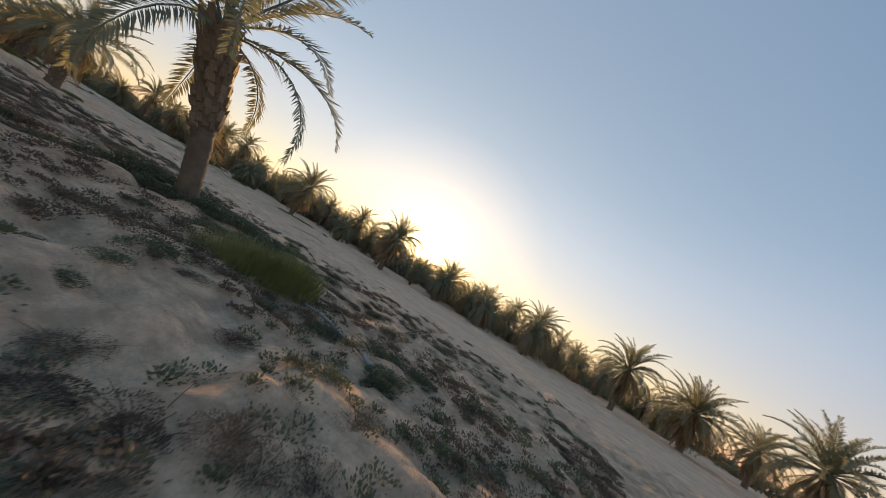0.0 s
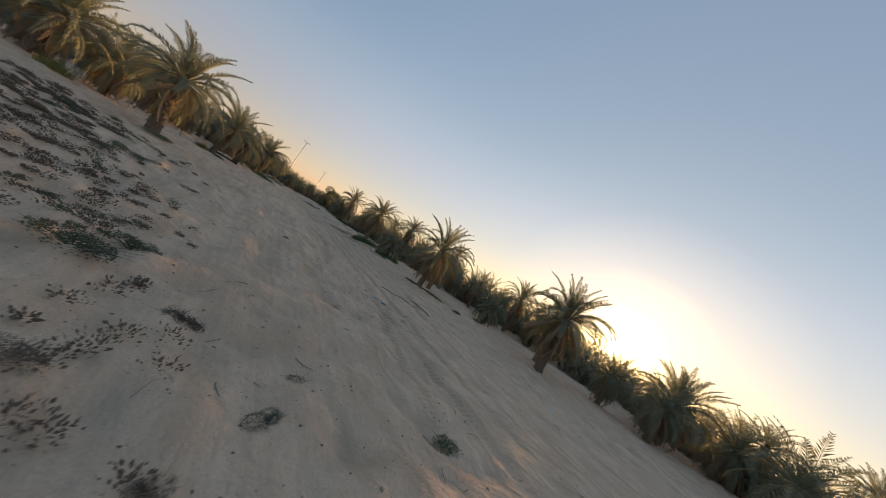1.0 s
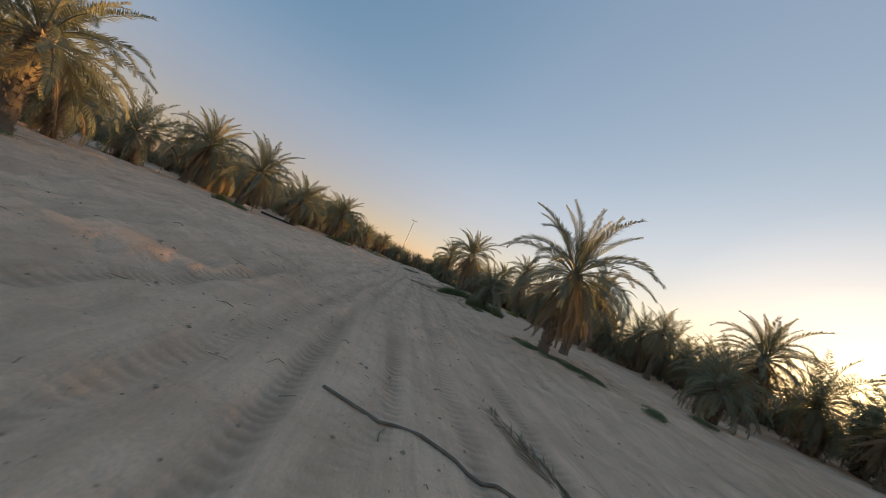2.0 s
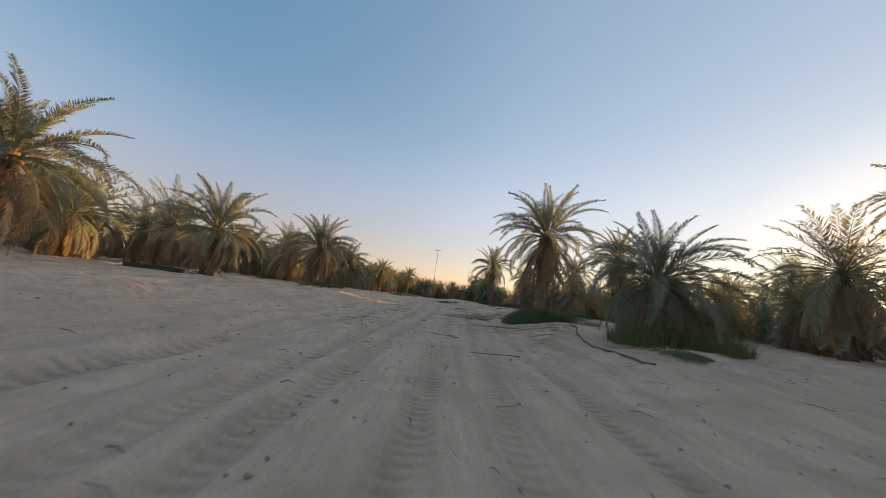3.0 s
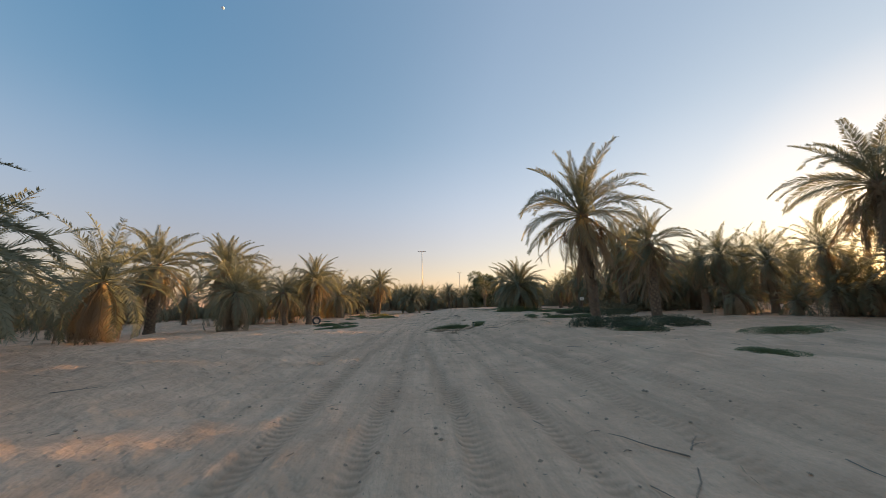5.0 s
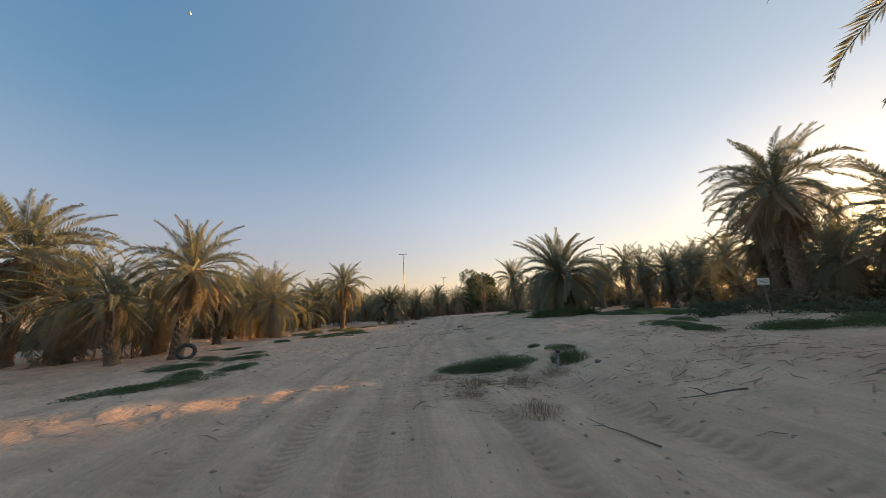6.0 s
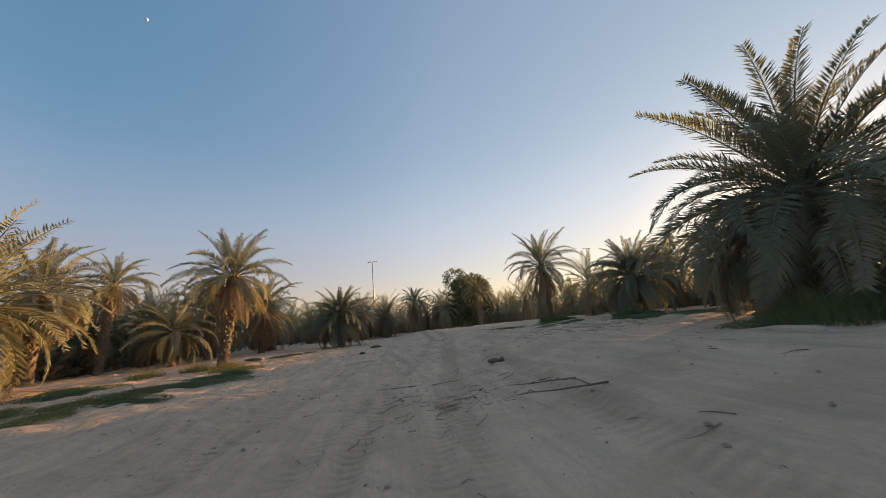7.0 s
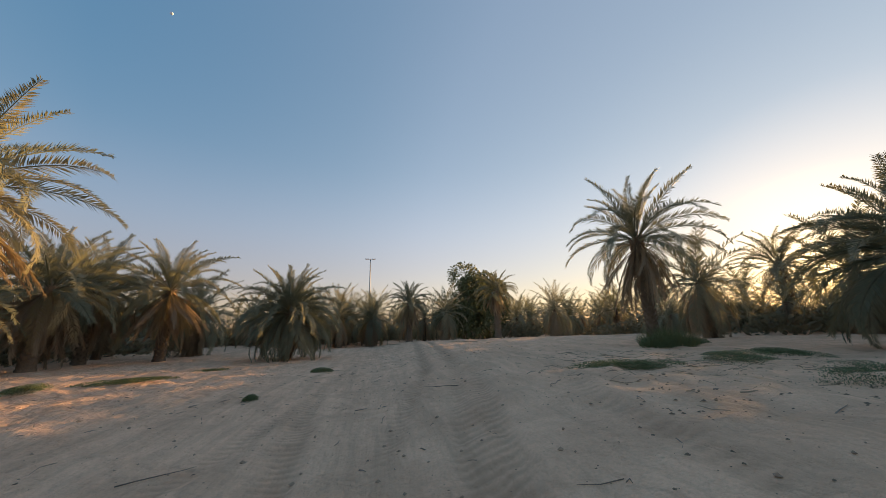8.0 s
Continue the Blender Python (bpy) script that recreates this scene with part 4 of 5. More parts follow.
def flora():
    rnd = random.Random(5)
    green = ("saltbush", GREEN_SHRUBS), "dark green saltbush cushion on sand", "shrub", "saltbushes"
    dry = ("dry_scrub", DRY_SHRUBS), "brown dried-out scrub cushion on sand", "shrub", "dry scrub"

    def put(which, x, y, s, flat=1.0):
        (name, meshes), label, category, group = which
        plant(name, meshes, x, y, s * rnd.uniform(1.0, 1.5), s * rnd.uniform(0.95, 1.25), s * flat * rnd.uniform(0.8, 1.1), label, category, group, rnd)

    # larger cushions in the scrub where the flight begins
    for x, y, s in [(-15.8, -28.7, 0.9), (-16.6, -28.4, 0.8), (-14.6, -30.3, 0.9), (-17.8, -33.3, 0.45), (-16.4, -34.0, 0.5), (-14.2, -27.6, 0.9), (-13.3, -27.4, 0.8),
                    (-15.0, -27.0, 0.8), (-13.9, -28.6, 0.8), (-15.5, -29.9, 0.7), (-15.9, -34.6, 0.45), (-15.5, -36.0, 0.5), (-16.3, -37.4, 0.3), (-15.7, -37.8, 0.3), (-14.0, -29.1, 0.6),
                    (-12.8, -30.3, 0.55), (-13.5, -31.3, 0.5), (-13.8, -32.0, 0.45), (-12.5, -31.7, 0.4), (-9.5, -27.2, 0.4), (-9.2, -26.2, 0.4), (-7.2, -29.3, 0.22), (-15.0, -35.3, 0.5)]:
        put(green, x, y, s, 0.8)
    for x, y, s in [(-18.8, -35.9, 0.42), (-18.4, -36.2, 0.35), (-18.9, -35.0, 0.3), (-19.2, -35.4, 0.4), (-17.5, -34.9, 0.3), (-17.3, -36.5, 0.3), (-18.1, -36.8, 0.35),
                    (-18.4, -36.5, 0.3), (-13.1, -32.3, 0.28), (-13.3, -33.6, 0.26), (-12.8, -33.6, 0.3), (-13.0, -32.8, 0.25), (-11.4, -33.5, 0.25), (-10.7, -33.8, 0.25),
                    (-8.3, -27.7, 0.25), (-8.1, -27.7, 0.2), (-6.8, -28.4, 0.2), (-9.0, -29.3, 0.3), (-7.9, -30.1, 0.2), (-19.6, -34.6, 0.4), (-20.2, -35.0, 0.4)]:
        put(dry, x, y, s, 0.9)
    made = 0
    while made < 340:
        x, y = rnd.uniform(-23, -3), rnd.uniform(-40, -15)
        line = (x + 7.0) + 0.2 * (y + 30)
        if (line > 0 and rnd.random() > 0.05) or x > -4 or rnd.random() > min(1, 0.12 + 0.12 * abs(line)) or math.hypot(x + 20, y + 38.5) < 1.2:
            continue
        put(green if rnd.random() < 0.5 else dry, x, y, rnd.uniform(0.12, 0.42), 0.75)
        made += 1
    for x, y in [(-15.9, -32.8), (-15.5, -33.2), (-16.1, -32.4), (-15.6, -32.6), (-15.2, -32.9)]:
        plant("grass_clump", BRIGHT, x, y, 0.7, 0.6, 0.85, "bright yellow-green grass clump on sand", "grass", "grass clumps", rnd)
    for _ in range(16):
        put(green, rnd.gauss(-15.5, 0.9), rnd.gauss(-30.3, 0.8), rnd.uniform(0.35, 0.65), 0.8)
    # bushes under the palms on the bank
    for x, y, s in [(7.2, 30.8, 0.9), (6.6, 32.4, 1.0), (7.6, 31.4, 0.9), (8.6, 33.0, 1.1), (9.4, 34.5, 0.8), (9.6, 31.8, 0.9), (10.6, 33.6, 1.0), (11.4, 39.4, 1.1), (13.0, 41.5, 1.2), (12.2, 44.0, 1.2), (14.2, 46.4, 1.2), (10.4, 43.4, 0.8)]:
        put(green, x, y, s, 0.9)
    # low hedge added on the bank to shade the sand in front of it
    for x, y, s in [(13.4, 20.6, 0.7), (14.0, 21.8, 0.8), (13.8, 23.0, 0.75), (14.6, 24.2, 0.8), (14.2, 25.3, 0.7), (15.2, 26.0, 0.8), (13.0, 22.4, 0.6)]:
        put(green, x, y, s, 0.95)
    # mats and clumps along the way
    mats = [
        (1.8, 40.8, 1.25, 0.7, 0.6), (2.6, 40.9, 0.8, 0.6, 0.45), (1.05, 41.0, 0.6, 0.5, 0.4), (3.7, 40.9, 0.5, 0.4, 0.3), (3.5, 42.2, 0.3, 0.25, 0.25), (-5.1, 43.5, 0.9, 0.45, 0.4),
        (-5.6, 42.3, 1.1, 0.5, 0.4), (-5.4, 40.8, 1.4, 0.5, 0.35), (-5.7, 45.4, 0.8, 0.4, 0.35), (-6.9, 44.0, 1.0, 0.5, 0.4), (-7.3, 46.5, 1.1, 0.5, 0.35), (-6.4, 47.6, 0.9, 0.5, 0.3),
        (-8.9, 51.0, 1.2, 0.6, 0.35), (-7.2, 53.0, 1.1, 0.5, 0.35),
    ]
    mats += [
        (-5.1, 57.0, 1.4, 0.6, 0.4), (-4.4, 59.5, 1.6, 0.6, 0.4), (-6.4, 56.0, 1.3, 0.6, 0.4), (-5.0, 63.0, 1.3, 0.8, 0.5), (0.8, 69.6, 0.5, 0.35, 0.4), (0.1, 65.0, 0.22, 0.2, 0.35),
        (-5.7, 67.4, 1.3, 0.5, 0.35), (-4.3, 68.6, 1.2, 0.45, 0.3), (-3.8, 72.4, 1.0, 0.5, 0.3), (11.4, 66.5, 1.2, 0.7, 0.9), (12.7, 66.7, 0.9, 0.7, 0.7), (7.0, 62.4, 1.3, 0.6, 0.3),
        (9.2, 62.4, 1.6, 0.6, 0.3), (8.6, 60.4, 1.5, 0.6, 0.3),
    ]
    mats += [
        (10.6, 58.6, 1.6, 0.8, 0.35), (10.8, 62.9, 1.4, 0.6, 0.3), (12.6, 57.0, 1.8, 0.8, 0.4), (14.5, 58.8, 1.8, 0.8, 0.4), (12.4, 60.2, 1.2, 0.8, 0.7), (11.8, 59.2, 1.0, 0.6, 0.4),
        (8.7, 51.2, 1.6, 0.9, 0.7), (10.0, 51.0, 1.4, 0.9, 0.6), (7.6, 51.9, 1.0, 0.6, 0.4), (7.4, 41.6, 0.9, 0.4, 0.45), (8.6, 42.5, 0.8, 0.4, 0.4), (6.9, 40.3, 0.9, 0.4, 0.4),
        (8.1, 39.0, 1.1, 0.5, 0.5), (9.6, 38.8, 1.3, 0.6, 0.6),
    ]
    mats += [
        (11.5, 45.5, 2.0, 0.8, 0.6), (13.0, 48.5, 2.2, 0.9, 0.6), (10.5, 48.0, 1.6, 0.7, 0.5), (13.6, 51.5, 2.2, 0.9, 0.5), (5.2, 17.2, 0.45, 0.25, 0.3), (6.0, 18.6, 0.5, 0.3, 0.3),
        (7.2, 17.4, 0.6, 0.3, 0.35), (8.7, 17.2, 0.8, 0.4, 0.45), (9.9, 16.3, 1.2, 0.5, 0.5), (9.8, 14.3, 1.3, 0.5, 0.5), (5.8, 10.4, 0.9, 0.5, 0.55), (9.6, 23.0, 1.2, 0.5, 0.35),
        (11.6, 24.5, 1.6, 0.6, 0.35), (8.2, 21.5, 0.9, 0.4, 0.3),
    ]
    mats += [
        (13.4, 20.5, 1.6, 0.6, 0.4), (7.2, 30.5, 0.9, 0.5, 0.35), (6.4, 26.0, 0.6, 0.4, 0.3), (10.0, 28.5, 1.6, 0.7, 0.4), (-5.5, 56.8, 1.2, 0.7, 0.5), (-5.0, 57.8, 1.3, 0.7, 0.5),
        (-4.7, 58.9, 1.3, 0.7, 0.55), (-4.5, 60.2, 1.2, 0.7, 0.5), (-4.3, 61.4, 1.0, 0.6, 0.5), (-4.6, 56.6, 0.9, 0.5, 0.35), (-5.2, 55.6, 1.0, 0.5, 0.35), (-7.4, 59.0, 1.4, 0.8, 0.5),
        (-8.4, 60.4, 1.4, 0.8, 0.5), (5.1, 8.2, 1.3, 0.9, 0.75),
    ]
    mats += [
        (4.5, 7.2, 1.0, 0.7, 0.6), (6.2, 10.5, 0.9, 0.5, 0.5), (7.6, 10.2, 0.9, 0.5, 0.5), (5.4, 0.2, 1.2, 0.7, 0.6), (4.9, -0.8, 0.8, 0.5, 0.4), (5.1, -8.9, 1.4, 0.6, 0.45),
        (6.2, -10.4, 1.5, 0.6, 0.4), (7.4, -13.0, 1.2, 0.5, 0.3), (11.5, -11.0, 1.3, 0.6, 0.35), (-8.2, 16.8, 1.2, 0.8, 0.6), (-7.4, 17.6, 0.9, 0.6, 0.5), (-11.9, 0.6, 1.2, 0.6, 0.45),
        (-12.8, -11.6, 1.0, 0.6, 0.4),
    ]
    for x, y, sx, sy, sz in mats:
        plant("creeping_plant", MATS, x, y, sx * 1.3, sy * 1.35, sz * 1.6, "low dark green creeping mat on sand", "plant", "creeping mats", rnd)
    for x, y, s in [(4.6, 7.0, 0.8), (4.2, 6.6, 0.7), (5.0, 6.4, 0.7), (5.4, 6.7, 0.8), (4.0, 7.6, 0.6), (5.9, 7.8, 0.7), (3.6, 6.9, 0.55), (4.5, 7.6, 0.8), (5.0, 0.4, 0.8), (6.2, 0.1, 0.8), (1.7, 40.7, 0.4), (2.2, 41.0, 0.4), (11.8, 66.4, 0.8), (-8.4, 16.4, 0.7),
                    (9.0, 51.0, 0.9), (8.0, 51.6, 0.7), (10.4, 51.3, 0.8), (12.0, 60.3, 0.7), (3.4, 39.9, 0.4)]:
        plant("grass_clump", TUFTS, x, y, s, s, s * 1.05, "dark green grass clump on sand", "grass", "grass clumps", rnd)
    for x, y, s in [(-9.4, 23.2, 0.8), (-10.2, 23.6, 0.7), (-14.0, 20.0, 0.9), (-5.2, 63.3, 0.7), (-6.5, 63.6, 0.6), (-8.0, 63.0, 0.6), (12.8, 12.5, 0.8), (17.5, 25.0, 0.9), (-12.9, 0.4, 0.7), (-17.8, -9.0, 0.8), (-9.0, 15.9, 0.7)]:
        plant("grass_clump", BRIGHT, x, y, s, s * 0.8, s, "bright yellow-green grass clump on sand", "grass", "grass clumps", rnd)
    for x, y, s in [(1.6, 37.5, 0.32), (0.9, 38.6, 0.25), (5.9, 6.4, 0.6), (6.5, 6.0, 0.5), (0.5, 40.3, 0.3), (1.2, 39.4, 0.35), (2.0, 39.2, 0.35), (2.8, 39.3, 0.3), (-5.3, -24.2, 0.2), (3.3, 46.1, 0.25), (5.1, 20.4, 0.35),
                    (-1.7, 8.5, 0.2), (2.6, 9.4, 0.3)]:
        plant("dry_grass", STRAWS, x, y, s, s, s * 0.9, "straw-coloured dry grass clump on sand", "grass", "dry grass", rnd)


flora()


def low_scrub():
    """Patches of small dry and green growth too dense to count, where the flight begins."""
    rnd = random.Random(19)
    for name, material, label, n, cut in (("low_dry_scrub", SHRUB_DRY, "dense small dry brown scrub on sand", 3000, 0.0), ("low_green_scrub", SHRUB, "dense small dark green growth on sand", 950, 0.5)):
        verts, faces = [], []
        made = 0
        while made < n:
            x, y = rnd.uniform(-24, -2), rnd.uniform(-40, -14)
            line = (x + 7.6) + 0.2 * (y + 30)
            if line > 0 or rnd.random() > min(1, 0.15 + 0.17 * -line) or float(vnoise(np.array([x * 0.5]), np.array([y * 0.5]), 21 + cut)[0]) < -0.06 or math.hypot(x + 20, y + 38.3) < 1.0:
                continue
            made += 1
            s, z = rnd.uniform(0.09, 0.26), gz(x, y)
            for _ in range(64):
                a, e = rnd.uniform(0, 6.283), rnd.uniform(0.2, 1.5)
                q = s * rnd.uniform(0.3, 1.0)
                c = Vector((x + q * math.cos(a) * math.cos(e), y + q * math.sin(a) * math.cos(e), z + 0.55 * q * math.sin(e)))
                d = Vector((math.cos(a) + rnd.uniform(-0.6, 0.6), math.sin(a) + rnd.uniform(-0.6, 0.6), rnd.uniform(0.3, 1.5))).normalized()
                t = d.cross(Vector((rnd.uniform(-1, 1), rnd.uniform(-1, 1), rnd.uniform(-1, 1)))).normalized()
                ln = rnd.uniform(0.025, 0.055)
                k = len(verts)
                verts += [c, c + d * ln * 0.5 + t * ln * 0.28, c + d * ln, c + d * ln * 0.5 - t * ln * 0.28]
                faces.append((k, k + 1, k + 2, k + 3))
        tagged(part(name, mesh_of(name, verts, faces), material), label, "scrub", kind="stuff")


low_scrub()


def far_scrub():
    """The dense dark undergrowth between and behind the palms, far off."""
    rnd = random.Random(9)
    unit = shrub_mesh("tmp", 300, 420, 0.9, 0.15, 0, SHRUB, 0.2)
    co = np.empty(len(unit.vertices) * 3)
    unit.vertices.foreach_get("co", co)
    co = co.reshape(-1, 3)
    faces0 = np.array([p.vertices[:] for p in unit.polygons])
    spots = []

    def band(n, x0, x1, y0, y1, lo, hi):
        for _ in range(n):
            spots.append((rnd.uniform(x0, x1), rnd.uniform(y0, y1), rnd.uniform(lo, hi)))

    band(60, -50, -24, -12, 62, 1.4, 2.6)
    band(60, -78, -48, -20, 90, 2.4, 3.6)
    band(40, -40, -15, 66, 98, 1.8, 3.0)
    band(80, -34, 36, 100, 122, 2.2, 3.4)
    band(50, -50, 60, 122, 140, 3.2, 4.6)
    band(40, 22, 44, 0, 44, 1.2, 2.4)
    band(60, 44, 74, -10, 70, 2.4, 3.6)
    band(60, 24, 60, 50, 108, 1.8, 3.0)
    band(40, 30, 52, -62, -4, 1.2, 2.2)
    band(70, 52, 82, -75, 0, 2.4, 3.8)
    band(18, 16, 30, 66, 92, 1.5, 2.6)
    band(30, 14, 60, -100, -66, 1.8, 3.0)
    band(16, 15, 26, 43, 56, 0.8, 1.4)

    def belt(n, c0, c1, x0, x1, lo, hi):
        """Undergrowth added in a slantwise strip between the palm rows to block low sun."""
        for _ in range(n):
            x = rnd.uniform(x0, x1)
            spots.append((x, rnd.uniform(c0, c1) + 0.498 * x, rnd.uniform(lo, hi)))

    belt(50, -42, 9, 32, 50, 1.0, 1.7)
    belt(34, 19, 27, 24, 44, 1.0, 2.0)
    spots[:] = [p for p in spots if not (10 < p[0] < 60 and sunlit(p[0], p[1]))]
    verts, faces = [], []
    for i, (x, y, s) in enumerate(spots):
        a = rnd.uniform(0, 6.28)
        rot = np.array([[math.cos(a), -math.sin(a), 0], [math.sin(a), math.cos(a), 0], [0, 0, 1]])
        z = float(ground_np(np.array([x]), np.array([y]), False)[0])
        verts.append(co @ rot.T * [s * 1.3, s * 1.3, s * rnd.uniform(0.7, 1.1)] + [x, y, z - 0.05])
        faces.append(faces0 + i * len(co))
    me = bpy.data.meshes.new("distant_scrub")
    v, f = np.concatenate(verts), np.concatenate(faces)
    me.vertices.add(len(v))
    me.vertices.foreach_set("co", v.ravel())
    me.loops.add(f.size)
    me.loops.foreach_set("vertex_index", f.ravel())
    me.polygons.add(len(f))
    me.polygons.foreach_set("loop_start", np.arange(len(f)) * 4)
    me.update(calc_edges=True)
    bpy.data.meshes.remove(unit)
    tagged(part("distant_scrub", me, UNDERGROWTH), "dense dull olive undergrowth between far palms", "scrub", kind="stuff")


far_scrub()


def broad_tree(x, y, height, spread_m, seed):
    """A round-crowned broadleaf tree: tapered trunk, limbs, and clumps of leaves with gaps."""
    rnd = random.Random(seed)
    base = thing("broadleaf_tree", x, y, float(ground_np(np.array([x]), np.array([y]), False)[0]), "dark green round-crowned broadleaf tree behind palms", "tree", "broadleaf trees")
    verts, faces = [], []
    fork = Vector((rnd.uniform(-0.2, 0.2), rnd.uniform(-0.2, 0.2), height * 0.3))
    tube(verts, faces, [Vector((0, 0, -0.1)), fork * 0.5, fork], [0.3, 0.24, 0.2], 10)
    part("trunk", mesh_of("trunk", verts, faces, True), WOOD, base)
    clumps = []
    for i in range(9):
        a = i * 2.4 + rnd.uniform(-0.3, 0.3)
        q = spread_m * (0.25 + 0.55 * rnd.random())
        tip = Vector((math.cos(a) * q, math.sin(a) * q, height * rnd.uniform(0.22, 0.84)))
        v, f = [], []
        tube(v, f, [fork, fork.lerp(tip, 0.5) + Vector((0, 0, 0.25)), tip], [0.12, 0.07, 0.02], 6)
        part("limb", mesh_of("limb", v, f, True), WOOD, base)
        clumps.append((tip, rnd.uniform(0.28, 0.42) * spread_m))
    clumps.append((Vector((0, 0, height * 0.85)), spread_m * 0.42))
    clumps.append((Vector((spread_m * 0.3, 0, height * 0.6)), spread_m * 0.5))
    clumps.append((Vector((-spread_m * 0.3, 0, height * 0.4)), spread_m * 0.6))
    clumps.append((Vector((0, -spread_m * 0.4, height * 0.25)), spread_m * 0.6))
    v, f = [], []
    for c, r in clumps:
        for _ in range(900):
            d = Vector((rnd.gauss(0, 1), rnd.gauss(0, 1), rnd.gauss(0, 1))).normalized()
            p = c + Vector((d.x, d.y, d.z * 0.85)) * r * rnd.uniform(0.6, 1.05)
            e = (d + Vector((rnd.uniform(-0.8, 0.8), rnd.uniform(-0.8, 0.8), rnd.uniform(-1.0, 0.2)))).normalized()
            s = e.cross(Vector((rnd.uniform(-1, 1), rnd.uniform(-1, 1), rnd.uniform(-1, 1)))).normalized()
            ln = rnd.uniform(0.2, 0.36)
            k = len(v)
            v += [p, p + e * ln * 0.5 + s * ln * 0.3, p + e * ln, p + e * ln * 0.5 - s * ln * 0.3]
            f.append((k, k + 1, k + 2, k + 3))
    part("crown", mesh_of("crown", v, f), BROADLEAF, base)


broad_tree(11.8, 91.0, 8.0, 4.0, 1)
broad_tree(14.8, 92.5, 7.6, 3.4, 2)


# ---------------------------------------------------------------- fruit on the palms
def fruit_bunch(parent, at, drop, seed):
    rnd = random.Random(seed)
    v, f = [], []
    tube(v, f, [at, at + Vector((drop.x * 0.6, drop.y * 0.6, 0.05)), at + drop], [0.02, 0.018, 0.012], 5)
    part("fruit_stalk", mesh_of("fruit_stalk", v, f), STALK, parent, "orange fruit stalk")
    v, f = [], []
    for _ in range(90):
        a, q, h = rnd.uniform(0, 6.28), rnd.uniform(0, 0.17), rnd.uniform(-0.4, 0.1)
        c = at + drop + Vector((q * math.cos(a), q * math.sin(a), h))
        s = rnd.uniform(0.018, 0.03)
        k = len(v)
        v += [c + Vector(o) * s for o in ((1, 0, 0), (-1, 0, 0), (0, 1, 0), (0, -1, 0), (0, 0, 1.5), (0, 0, -1.5))]
        f += [(k + a0, k + b0, k + c0) for a0, b0, c0 in ((0, 2, 4), (2, 1, 4), (1, 3, 4), (3, 0, 4), (2, 0, 5), (1, 2, 5), (3, 1, 5), (0, 3, 5))]
    ob = part("fruit_bunch", mesh_of("fruit_bunch", v, f), FRUIT, parent, "dry brown date bunch")
    tagged(ob, kind="stuff")


for ob in [o for o in scene.objects if o.parent is None and o.name.startswith("date_palm")]:
    if ob["label"] == LEANING:
        for i, a in enumerate((0.4, 1.6, 2.9, 4.1, 5.2)):
            fruit_bunch(ob, Vector((-0.4, -0.4, 4.6)), Vector((math.cos(a) * 0.8, math.sin(a) * 0.8, -0.7)), i)
    if "sunlit leaves" in ob["label"]:
        for i, a in enumerate((-1.9, -0.6, 0.5, 3.6)):
            fruit_bunch(ob, Vector((0.25, 0.0, 4.1)), Vector((math.cos(a) * 0.6, math.sin(a) * 0.6, -0.5)), 20 + i)
    if "orange fruit stalks" in ob["label"]:
        for i, a in enumerate((3.3, 3.7, 2.9)):
            v, f = [], []
            hub = Vector((0.1, 0.0, 4.0))
            for k in range(9):
                e = a + (k - 4) * 0.07
                tube(v, f, [hub, hub + Vector((math.cos(e) * 0.35, math.sin(e) * 0.35, 0.38)), hub + Vector((math.cos(e) * 0.75, math.sin(e) * 0.75, 0.12))], [0.014, 0.012, 0.006], 4)
            part("fruit_stalk", mesh_of("fruit_stalk", v, f), STALK, ob, "bright orange fruit stalks")


# ---------------------------------------------------------------- litter on the sand
def lay(me, name, x, y, az, size, label, category, group, lift=0.03, roll=0.0, tilt=0.025):
    ob = new(name, me)
    ob.matrix_basis = frond_pose(Vector((x, y, gz(x, y) + lift)), az, tilt, size, roll)
    return tagged(ob, label, category, group)


FALLEN = []
for i in range(4):
    FALLEN.append(frond_mesh("fallen_frond", 400 + i, 3 + 2 * i, 46, 0.16, 62, 4, 0.02, 0.75, 0.0045))
    FALLEN[-1].materials.append(STRAW)


def stick_mesh(seed, long, thick, bend, forks=1):
    rnd = random.Random(seed)
    v, f = [], []
    pts = [Vector((0, 0, 0))]
    for i in range(5):
        pts.append(pts[-1] + Vector((rnd.uniform(-bend, bend), 1, rnd.uniform(-0.03, 0.05))) * long / 5)
    tube(v, f, pts, [thick * (1 - 0.13 * i) for i in range(6)], 6)
    for _ in range(forks):
        p = pts[rnd.randint(1, 4)]
        q = p + Vector((rnd.choice((-1, 1)) * rnd.uniform(0.3, 0.7), 0.5, rnd.uniform(0.05, 0.3))) * long * 0.3
        tube(v, f, [p, p.lerp(q, 0.5) + Vector((0, 0, 0.02)), q], [thick * 0.7, thick * 0.5, thick * 0.25], 5)
    me = mesh_of("dry_stick", v, f, True)
    me.materials.append(WOOD)
    return me


STICKS = [stick_mesh(500 + i, 1.0, 0.011, 0.15, i % 3) for i in range(5)]


